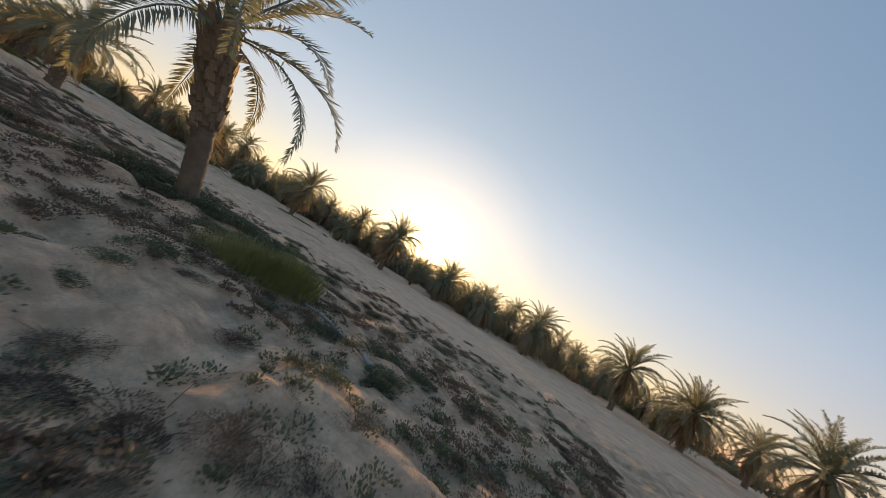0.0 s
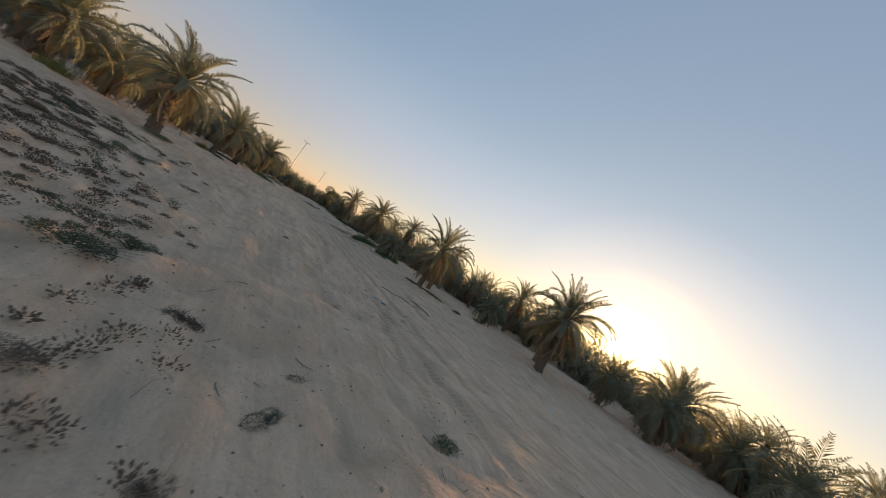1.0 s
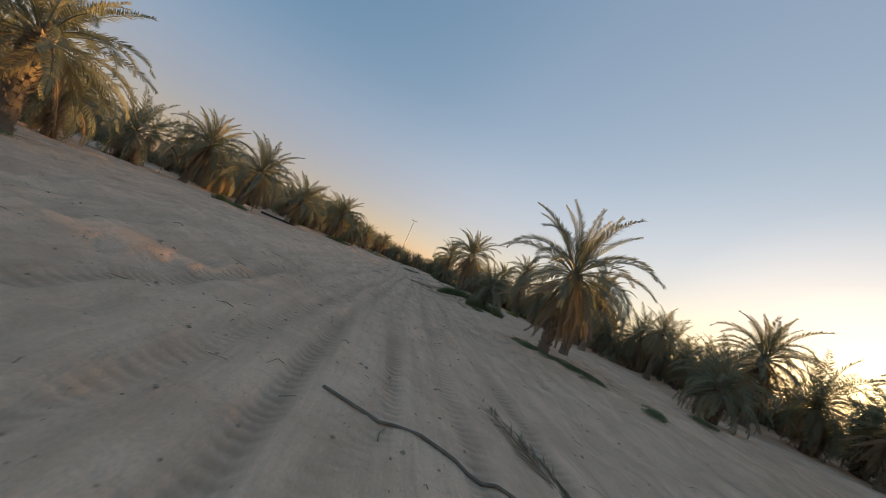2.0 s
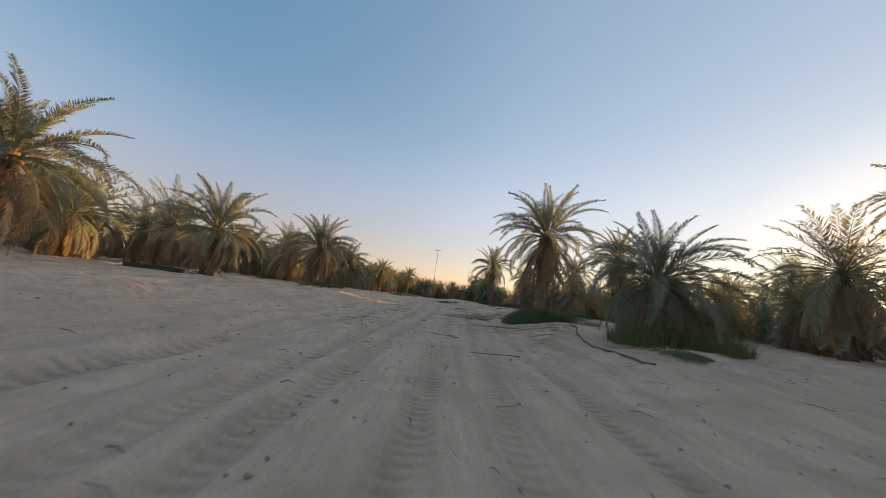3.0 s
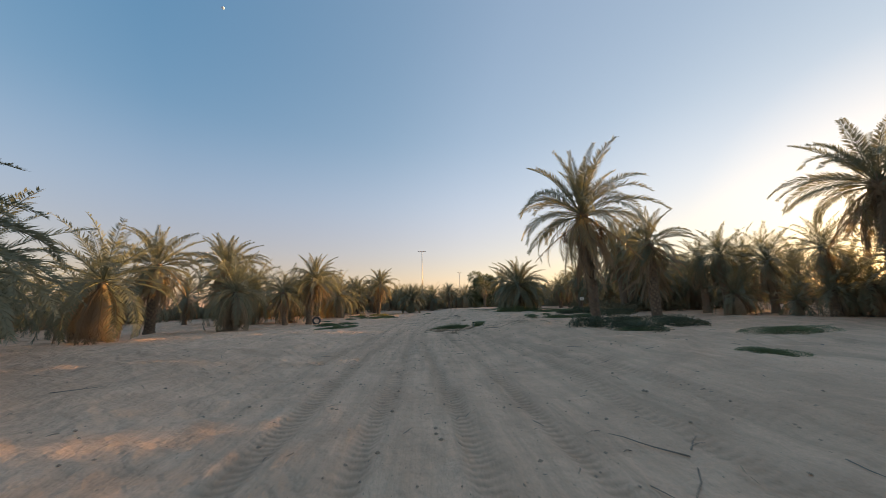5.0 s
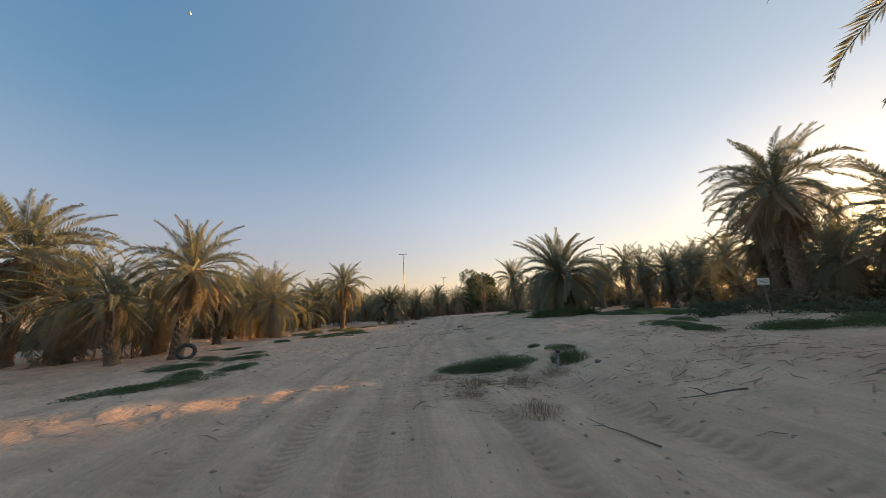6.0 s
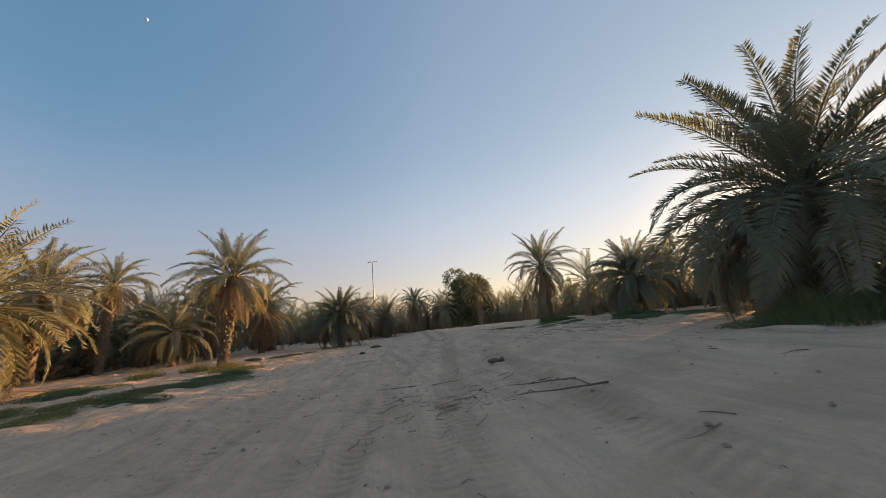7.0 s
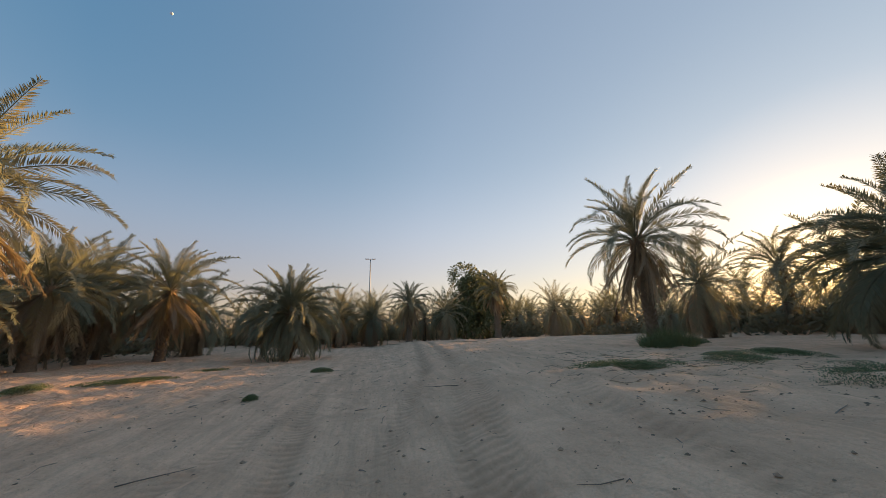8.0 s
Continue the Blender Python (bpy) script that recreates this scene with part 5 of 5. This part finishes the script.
def litter():
    rnd = random.Random(31)
    fallen = [
        (-17.5, -35.6, 2.6, 0.75), (3.0, 5.1, 1.9, 2.2), (3.4, 4.6, 2.1, 1.8), (2.7, 9.5, 0.9, 1.9), (3.1, 9.1, 0.7, 2.0), (3.4, 10.2, 1.2, 2.2), (2.9, 10.8, 1.4, 1.6), (3.9, 9.8, 0.4, 2.0),
        (2.1, 11.5, 1.3, 1.0), (1.4, 9.7, 1.5, 0.9), (3.2, 17.9, 1.6, 1.0), (5.1, 20.2, 1.4, 1.2), (-1.9, 2.9, 1.3, 0.8), (-1.9, 13.6, 1.2, 1.3), (-3.8, 13.7, 1.4, 0.9), (2.1, 52.4, 0.5, 0.7),
        (1.0, 44.2, 0.4, 0.9), (2.5, 45.0, 0.8, 0.8),
    ]
    fallen += [
        (-15.3, -26.0, 1.2, 2.2), (-16.4, -25.4, 1.5, 2.4), (-16.9, -26.3, 1.1, 2.0), (-17.8, -26.8, 1.8, 2.2), (-2.1, -22.4, 2.4, 1.0), (-1.95, -23.6, 1.6, 0.8), (-5.2, -15.3, 0.8, 0.7),
        (6.6, -11.0, 2.2, 1.8), (7.5, -9.5, 1.8, 1.9), (8.8, -7.4, 2.0, 1.8), (-6.6, 45.9, 1.5, 1.6), (-8.8, 18.9, 1.2, 1.9), (-6.2, 18.0, 1.6, 1.6), (-7.0, 21.6, 1.4, 1.9),
        (3.7, 2.6, 2.5, 2.1), (4.0, 3.2, 2.7, 1.7), (2.4, 53.0, 2.0, 0.9), (7.9, 30.0, 1.0, 1.5),
    ]
    fallen += [
        (3.6, 81.2, 1.4, 1.6), (4.4, 81.6, 1.7, 1.5), (7.6, 74.4, 1.5, 1.9), (8.8, 74.9, 1.7, 1.9), (8.2, 75.3, 1.3, 1.6), (2.9, 10.2, 0.9, 1.4), (3.3, 9.7, 1.2, 1.5), (-1.0, 21.5, 1.5, 0.8), (4.3, 19.6, 1.4, 1.3),
    ]
    for x, y, az, s in fallen:
        lay(rnd.choice(FALLEN), "fallen_frond", x, y, az, s, "dry grey-brown fallen palm leaf on sand", "palm leaf", "fallen palm leaves", 0.03, rnd.uniform(-0.25, 0.25))
    sticks = [
        (-0.2, 5.3, 1.7, 0.8), (-0.5, 7.3, 1.8, 0.5), (0.7, 1.0, 1.2, 0.9), (1.8, -0.6, 1.9, 1.1), (-1.8, 9.6, -0.7, 1.1), (1.7, 9.6, 0.6, 1.6), (2.1, 9.3, 0.8, 1.1), (-1.8, 19.5, -1.2, 1.1),
        (-4.0, 17.7, -1.3, 1.4), (-4.7, 19.4, -1.5, 0.8), (4.5, 17.1, 1.2, 0.8), (2.7, 23.6, 0.6, 0.8), (2.6, 23.4, 2.4, 0.7), (2.8, 23.7, -0.8, 0.6), (2.8, 21.9, 0.3, 0.7),
        (2.9, 20.5, 2.6, 1.2), (3.0, 20.6, 2.5, 1.2), (-1.4, 47.7, -1.2, 1.5),
    ]
    sticks += [
        (2.6, 53.2, -0.9, 1.3), (3.7, 51.4, 1.6, 1.2), (1.7, 54.5, 1.4, 0.8), (-0.3, 60.6, -1.2, 0.8), (0.3, 61.3, -1.0, 0.6), (-5.3, -23.9, -0.5, 0.5), (-15.5, -34.8, 0.5, 0.9),
        (-13.9, -31.0, 1.6, 0.6), (-12.3, -31.4, 0.9, 0.7), (-11.0, -31.5, 1.3, 1.0), (-8.6, -26.6, 0.2, 0.6), (-7.9, -26.0, 1.9, 0.5), (-3.8, 48.2, 0.2, 0.35), (1.7, 34.4, 1.4, 0.6),
        (3.8, 36.6, 1.7, 1.0), (4.8, 36.0, 1.9, 0.7), (5.5, 37.5, 1.5, 0.8), (2.3, 36.2, 0.3, 0.9),
    ]
    sticks += [
        (4.0, 63.0, 1.6, 0.6), (3.65, 52.0, 1.55, 1.0), (3.4, 52.6, -1.4, 1.1), (2.0, 54.4, -1.3, 0.8),
    ]
    for x, y, az, s in sticks:
        me = rnd.choice(STICKS)
        lay(me, "dry_stick", x, y, az, s, "dry weathered stick on sand", "stick", "dry sticks", 0.012, 0.0, 0.0)
    for _ in range(70):
        y = rnd.uniform(-26, 66)
        x = rnd.choice((-1, 1)) * rnd.uniform(1.2, 7.5) + 0.02 * y
        lay(rnd.choice(STICKS), "dry_stick", x, y, rnd.uniform(0, 6.28), rnd.uniform(0.15, 0.6), "dry weathered stick on sand", "stick", "dry sticks", 0.01, 0.0, 0.0)


litter()


def leaf_litter():
    """Loose broken leaflets and fibres strewn on the sand in drifts."""
    rnd = random.Random(37)
    drifts = [(3.6, 10.4, 2.0, 420), (4.6, 12.0, 1.6, 300), (2.2, 11.2, 1.2, 160), (4.2, 4.4, 1.3, 300), (-2.2, 3.4, 0.9, 40), (0.9, 9.8, 0.7, 110), (-16.6, -26.0, 1.8, 420), (7.2, -9.8, 1.8, 300),
              (2.4, 21.6, 0.8, 120), (2.2, 53.0, 1.0, 130), (1.6, 39.6, 1.2, 220), (7.6, 56.6, 1.8, 160), (-6.6, 45.2, 1.6, 260), (-3.0, 14.0, 1.4, 120), (9.0, 58.0, 2.0, 200), (7.0, 61.5, 1.4, 120), (7.8, 63.4, 1.6, 140), (4.6, 37.4, 1.6, 200), (6.2, 40.2, 1.6, 160), (7.0, 56.4, 1.4, 120)]
    verts, faces = [], []
    for x0, y0, sd, n in drifts:
        grain = rnd.uniform(0, 6.28)
        for _ in range(n):
            x, y = rnd.gauss(x0, sd * 0.7), rnd.gauss(y0, sd * 0.55)
            a = grain + rnd.gauss(0, 0.6) if rnd.random() < 0.7 else rnd.uniform(0, 6.28)
            ln, w = rnd.uniform(0.06, 0.34), rnd.uniform(0.0025, 0.006)
            dx, dy = math.cos(a), math.sin(a)
            bend = rnd.uniform(-0.12, 0.12) * ln
            pts = [(x, y), (x + dx * ln * 0.5 - dy * bend, y + dy * ln * 0.5 + dx * bend), (x + dx * ln, y + dy * ln)]
            k = len(verts)
            for i, (px, py) in enumerate(pts):
                z = 0.006 + rnd.uniform(0, 0.016)
                q = w * (1, 1, 0.3)[i]
                verts += [(px - dy * q, py + dx * q, z), (px + dy * q, py - dx * q, z + rnd.uniform(0, 0.012))]
            faces += [(k, k + 1, k + 3, k + 2), (k + 2, k + 3, k + 5, k + 4)]
    arr = np.array(verts)
    arr[:, 2] += ground_np(arr[:, 0], arr[:, 1])
    tagged(part("leaf_litter", mesh_of("leaf_litter", arr.tolist(), faces), STRAW), "strewn dry brown palm leaf scraps on sand", "litter", kind="stuff")


leaf_litter()


def twig_litter():
    """Small dark twigs and leaf stubs scattered all along the sand."""
    rnd = random.Random(43)
    verts, faces = [], []
    for _ in range(1900):
        y = rnd.uniform(-30, 72)
        x = float(np.interp(y, [-30, -15, 0, 45, 72], [-6, -1, 0, 0.4, 3])) + rnd.gauss(0, 4.6)
        a, ln, r = rnd.uniform(0, 6.28), 0.04 + 0.28 * rnd.random() ** 3, rnd.uniform(0.003, 0.008)
        d = Vector((math.cos(a), math.sin(a), 0))
        c = Vector((x, y, r))
        kink = Vector((-d.y, d.x, 0)) * ln * rnd.uniform(-0.15, 0.15)
        tube(verts, faces, [c, c + d * ln * 0.5 + kink + Vector((0, 0, rnd.uniform(0, 0.02))), c + d * ln], [r, r * 0.9, r * 0.4], 3, False)
    arr = np.array([tuple(v) for v in verts])
    arr[:, 2] += ground_np(arr[:, 0], arr[:, 1])
    tagged(part("twig_litter", mesh_of("twig_litter", arr.tolist(), faces), WOOD), "small dark dry twigs strewn on sand", "litter", kind="stuff")


twig_litter()


def pebbles():
    """Crumbs of bark, clods and small stones, too many to count."""
    rnd = random.Random(41)
    v, f = [], []
    for _ in range(7500):
        y = rnd.uniform(-38, 70)
        mid = np.interp(y, [-38, -25, -15, 0, 45, 70], [-17, -5, -1, 0, 0.3, 2.5])
        x = mid + rnd.gauss(0, 3.6)
        s = 0.007 + 0.024 * rnd.random() ** 5
        z = 0.0
        k = len(v)
        v += [(x + s * a * rnd.uniform(0.6, 1.5), y + s * b * rnd.uniform(0.6, 1.5), c * s) for a, b, c in ((1, 0, 0.3), (-1, 0, 0.3), (0, 1, 0.3), (0, -1, 0.3), (0, 0, 1), (0, 0, -0.6))]
        f += [(k + a0, k + b0, k + c0) for a0, b0, c0 in ((0, 2, 4), (2, 1, 4), (1, 3, 4), (3, 0, 4), (2, 0, 5), (1, 2, 5), (3, 1, 5), (0, 3, 5))]
    arr = np.array(v)
    centre = arr.reshape(-1, 6, 3).mean(1)
    arr[:, 2] += np.repeat(ground_np(centre[:, 0], centre[:, 1]), 6)
    me = mesh_of("pebbles", arr.tolist(), f)
    tagged(part("pebbles", me, PEBBLE), "small brown clods, bark crumbs and stones", "stones", kind="stuff")


pebbles()


def bark_crumbs():
    """Dark crumbs of bark and dung in drifts, too many to count."""
    rnd = random.Random(47)
    v, f = [], []
    for x0, y0, sd, n in [(6.6, 59.6, 1.8, 700), (9.0, 62.0, 1.8, 400), (3.6, 10.4, 1.8, 500), (-13.5, -31.5, 3.0, 900), (-9.5, -30.5, 2.4, 600), (4.2, 4.4, 1.3, 300), (7.0, -10.0, 1.8, 300), (3.2, 20.8, 1.4, 260), (2.4, 39.0, 1.2, 240), (-4.6, 17.0, 1.8, 260)]:
        for _ in range(n):
            x, y, s = rnd.gauss(x0, sd), rnd.gauss(y0, sd * 0.7), 0.005 + 0.016 * rnd.random() ** 3
            k = len(v)
            v += [(x + s * a * rnd.uniform(0.6, 1.8), y + s * b * rnd.uniform(0.6, 1.5), c * s) for a, b, c in ((1, 0, 0.2), (-1, 0, 0.2), (0, 1, 0.2), (0, -1, 0.2), (0, 0, 0.8), (0, 0, -0.6))]
            f += [(k + a0, k + b0, k + c0) for a0, b0, c0 in ((0, 2, 4), (2, 1, 4), (1, 3, 4), (3, 0, 4))]
    arr = np.array(v)
    centre = arr.reshape(-1, 6, 3).mean(1)
    arr[:, 2] += np.repeat(ground_np(centre[:, 0], centre[:, 1]), 6)
    tagged(part("bark_crumbs", mesh_of("bark_crumbs", arr.tolist(), f), BOOT), "dark bark crumbs strewn over sand", "litter", kind="stuff")


bark_crumbs()


# ---------------------------------------------------------------- single things
def old_tyre(x, y, az):
    base = thing("tyre", x, y, gz(x, y), "old dusty car tyre leaning on a palm", "tyre")
    v, f = [], []
    prof = [(0.20, -0.08), (0.24, -0.095), (0.29, -0.095), (0.315, -0.075), (0.32, 0.0), (0.315, 0.075), (0.29, 0.095), (0.24, 0.095), (0.20, 0.08), (0.205, 0.06), (0.285, 0.07), (0.295, 0.0), (0.285, -0.07), (0.205, -0.06)]
    n, m = 32, len(prof)
    for i in range(n):
        a = 2 * math.pi * i / n
        for r, w in prof:
            v.append(Vector((r * math.cos(a), w, 0.3 + r * math.sin(a))))
    for i in range(n):
        for j in range(m):
            f.append((i * m + j, ((i + 1) % n) * m + j, ((i + 1) % n) * m + (j + 1) % m, i * m + (j + 1) % m))
    body = part("tyre_body", mesh_of("tyre_body", v, f, True), RUBBER, base)
    for i in range(24):
        a = 2 * math.pi * i / 24
        bm = bmesh.new()
        bmesh.ops.create_cube(bm, size=1)
        m4 = Matrix.Translation((0.322 * math.cos(a), 0, 0.3 + 0.322 * math.sin(a))) @ Matrix.Rotation(-a, 4, "Y") @ Matrix.Diagonal((0.014, 0.13, 0.045, 1))
        bmesh.ops.transform(bm, matrix=m4, verts=bm.verts)
        part("tread_block", bm, RUBBER, base)
    base.rotation_euler = (radians(-14), 0, az)


old_tyre(-8.55, 47.0, 0.5)


def sign_board(x, y, az):
    base = thing("sign_board", x, y, gz(x, y), "small faded white board on a thin post", "sign", rz=az)
    v, f = [], []
    tube(v, f, [Vector((0, 0, -0.2)), Vector((0.01, 0, 0.6)), Vector((0, 0, 1.25))], [0.02, 0.02, 0.018], 8)
    part("post", mesh_of("post", v, f, True), WOOD, base)
    bm = bmesh.new()
    bmesh.ops.create_cube(bm, size=1)
    bmesh.ops.transform(bm, matrix=Matrix.Translation((0, -0.03, 1.08)) @ Matrix.Rotation(0.06, 4, "Y") @ Matrix.Diagonal((0.27, 0.02, 0.2, 1)), verts=bm.verts)
    bmesh.ops.bevel(bm, geom=bm.edges[:], offset=0.004, segments=2, affect="EDGES")
    part("board", bm, BOARD, base, "faded white board")
    for k, (w, h) in enumerate(((0.2, 1.12), (0.17, 1.08), (0.2, 1.04))):
        bm = bmesh.new()
        bmesh.ops.create_cube(bm, size=1)
        bmesh.ops.transform(bm, matrix=Matrix.Translation((0, -0.044, h)) @ Matrix.Diagonal((w, 0.004, 0.012, 1)), verts=bm.verts)
        part("bar", bm, WOOD, base)


sign_board(11.0, 41.8, -0.9)


def pipe_post(x, y):
    base = thing("pipe_post", x, y, gz(x, y), "short grey plastic pipe standing in sand", "pipe")
    v, f = [], []
    tube(v, f, [Vector((0, 0, -0.15)), Vector((0.01, 0, 0.15)), Vector((0.015, 0.01, 0.3))], [0.04, 0.04, 0.04], 14)
    part("pipe", mesh_of("pipe", v, f, True), PIPE, base)
    v, f = [], []
    tube(v, f, [Vector((0.015, 0.01, 0.28)), Vector((0.016, 0.01, 0.305)), Vector((0.016, 0.01, 0.325))], [0.047, 0.047, 0.042], 14)
    part("cap", mesh_of("cap", v, f, True), RUBBER, base, "dark pipe cap")


pipe_post(3.05, 39.75)


def log_piece(x, y, az, long, r):
    v, f = [], []
    pts = [Vector((0.02 * math.sin(3 * i), long * i / 6, r * 0.7 + 0.01 * math.cos(2 * i))) for i in range(7)]
    tube(v, f, pts, [r * (0.8 + 0.25 * math.sin(1.7 * i + 1)) for i in range(7)], 10)
    ob = part("log", mesh_of("log", v, f, True), WOOD)
    ob.matrix_basis = Matrix.Translation((x, y, gz(x, y) - 0.02)) @ Matrix.Rotation(az, 4, "Z")
    tagged(ob, "short weathered log lying on sand", "log", "logs")


log_piece(3.5, 39.1, -1.4, 0.62, 0.05)
log_piece(2.75, 21.9, 0.9, 0.55, 0.035)
log_piece(2.6, 22.3, 2.2, 0.6, 0.03)
log_piece(2.9, 22.0, 1.5, 0.5, 0.028)
log_piece(3.7, 54.8, 1.5, 0.35, 0.06)


def ground_curve(name, pts, r, material, label, category, lift=0.015):
    v, f = [], []
    fine = []
    for (x0, y0), (x1, y1) in zip(pts, pts[1:]):
        n = max(2, int(math.hypot(x1 - x0, y1 - y0) / 0.25))
        fine += [(x0 + (x1 - x0) * i / n, y0 + (y1 - y0) * i / n) for i in range(n)]
    fine.append(pts[-1])
    line = [Vector((x, y, gz(x, y) + lift)) for x, y in fine]
    tube(v, f, line, [r] * len(line), 6)
    tagged(part(name, mesh_of(name, v, f, True), material), label, category)


ground_curve("dry_branch", [(-1.6, -17.85), (-1.35, -17.95), (-1.12, -18.08), (-0.76, -18.1), (-0.27, -18.23), (0.0, -18.4), (0.26, -18.5), (0.5, -18.8)], 0.017, WOOD, "long thin crooked dry branch on sand", "branch", 0.02)
lay(FALLEN[0], "fallen_frond", 1.25, -18.7, 0.22, 2.9, "dark dry fallen palm leaf on sand", "palm leaf", "fallen palm leaves", 0.02)
lay(FALLEN[2], "fallen_frond", 1.3, -18.5, 0.17, 2.6, "dark dry fallen palm leaf on sand", "palm leaf", "fallen palm leaves", 0.03, 0.3)
ground_curve("water_pipe", [(-15.40, -33.3), (-15.42, -33.6), (-15.45, -34.04), (-15.49, -34.52), (-15.56, -35.1), (-15.7, -35.8)], 0.028, PIPE, "grey plastic water pipe lying among scrub", "pipe", 0.05)
ground_curve("dry_branch", [(-14.4, -33.2), (-14.55, -33.45), (-14.85, -33.95), (-14.99, -34.4)], 0.02, WOOD, "bent pale dry branch among scrub", "branch", 0.05)
ground_curve("irrigation_hose", [(6.9, 9.0), (6.2, 7.2), (5.6, 5.9), (5.1, 4.6), (4.75, 3.4), (4.2, 2.2), (3.95, 1.2), (3.8, 0.2), (3.9, -1.5)], 0.022, RUBBER, "black irrigation hose lying across the sand bank", "hose")
ground_curve("irrigation_hose", [(-8.6, 12.9), (-6.9, 13.6), (-5.4, 14.5), (-4.7, 15.3)], 0.016, RUBBER, "black irrigation hose lying on sand", "hose")


def dark_beam(x, y, az):
    base = thing("old_beam", x, y, gz(x, y), "long dark weathered beam lying on sand", "beam", rz=az)
    bm = bmesh.new()
    bmesh.ops.create_cube(bm, size=1)
    bmesh.ops.transform(bm, matrix=Matrix.Translation((0, 0, 0.07)) @ Matrix.Diagonal((2.3, 0.22, 0.18, 1)), verts=bm.verts)
    bmesh.ops.bevel(bm, geom=bm.edges[:], offset=0.02, segments=2, affect="EDGES")
    part("beam", bm, RUBBER, base)


dark_beam(-11.9, 6.7, 0.1)


def scrap(x, y, az, s, material, name, label):
    rnd = random.Random(int(x * 100))
    v, f = [], []
    n = 7
    for i in range(n):
        for j in range(n):
            v.append(Vector(((i / (n - 1) - 0.5) * s * (1 + 0.3 * rnd.random()), (j / (n - 1) - 0.5) * s * 0.5, 0.01 + s * 0.22 * abs(math.sin(i * 1.1 + j * 0.8)) * rnd.uniform(0.5, 1.3))))
    for i in range(n - 1):
        for j in range(n - 1):
            f.append((i * n + j, (i + 1) * n + j, (i + 1) * n + j + 1, i * n + j + 1))
    me = mesh_of(name, v, f, True)
    ob = part(name, me, material)
    ob.matrix_basis = Matrix.Translation((x, y, gz(x, y) + 0.005)) @ Matrix.Rotation(az, 4, "Z")
    mod = ob.modifiers.new("thick", "SOLIDIFY")
    mod.thickness = 0.003
    tagged(ob, label, "litter", "litter")


BLUE_LABEL = "crumpled blue plastic scrap on sand"
WHITE_LABEL = "crumpled white plastic scrap on sand"
for x, y, az, s in [(-2.75, -21.36, 0.4, 0.2), (-3.43, -20.82, 1.2, 0.16), (-3.0, -21.02, 2.0, 0.12)]:
    scrap(x, y, az, s, PLASTIC_BLUE, "plastic_scrap", BLUE_LABEL)
for x, y, az, s in [(5.15, 17.0, 0.3, 0.2), (1.54, -23.4, 0.8, 0.12), (3.37, -25.5, 0.2, 0.2), (-19.3, -35.2, 1.0, 0.22), (-12.55, -33.85, 0.4, 0.12), (-11.35, -33.9, 1.4, 0.1), (-5.0, 12.8, 0.4, 0.14)]:
    scrap(x, y, az, s, PLASTIC_WHITE, "plastic_scrap", WHITE_LABEL)


def light_mast(x, y, height):
    base = thing("light_mast", x, y, 0, "tall distant steel floodlight mast", "light mast", "light masts")
    v, f = [], []
    tube(v, f, [Vector((0, 0, -0.5)), Vector((0, 0, height * 0.5)), Vector((0, 0, height))], [0.3, 0.22, 0.13], 10)
    part("pole", mesh_of("pole", v, f, True), STEEL, base)
    v, f = [], []
    tube(v, f, [Vector((-1.5, 0, height - 0.2)), Vector((0, 0, height - 0.1)), Vector((1.5, 0, height - 0.2))], [0.07, 0.1, 0.07], 6)
    part("crossarm", mesh_of("crossarm", v, f, True), STEEL, base)
    for k in (-1.45, -0.75, 0.75, 1.45):
        bm = bmesh.new()
        bmesh.ops.create_cube(bm, size=1)
        bmesh.ops.transform(bm, matrix=Matrix.Translation((k, 0, height - 0.05)) @ Matrix.Rotation(0.4, 4, "X") @ Matrix.Diagonal((0.5, 0.35, 0.22, 1)), verts=bm.verts)
        bmesh.ops.bevel(bm, geom=bm.edges[:], offset=0.03, segments=1, affect="EDGES")
        part("floodlight", bm, STEEL, base)


for mx, my in [(-0.15, 161.2), (28.5, 265.0), (-90.0, 155.0), (-54.0, 234.0), (84.0, 158.0), (148.0, 190.0)]:
    light_mast(mx, my, 24.6)


def moon():
    d = Vector((-0.426, 0.632, 0.648)).normalized()
    bm = bmesh.new()
    bmesh.ops.create_uvsphere(bm, u_segments=32, v_segments=20, radius=7)
    for face in bm.faces:
        face.smooth = True
    ob = part("moon", bm, MOONROCK)
    ob.location = d * 2200
    tagged(ob, "pale half moon in the evening sky", "moon")


moon()
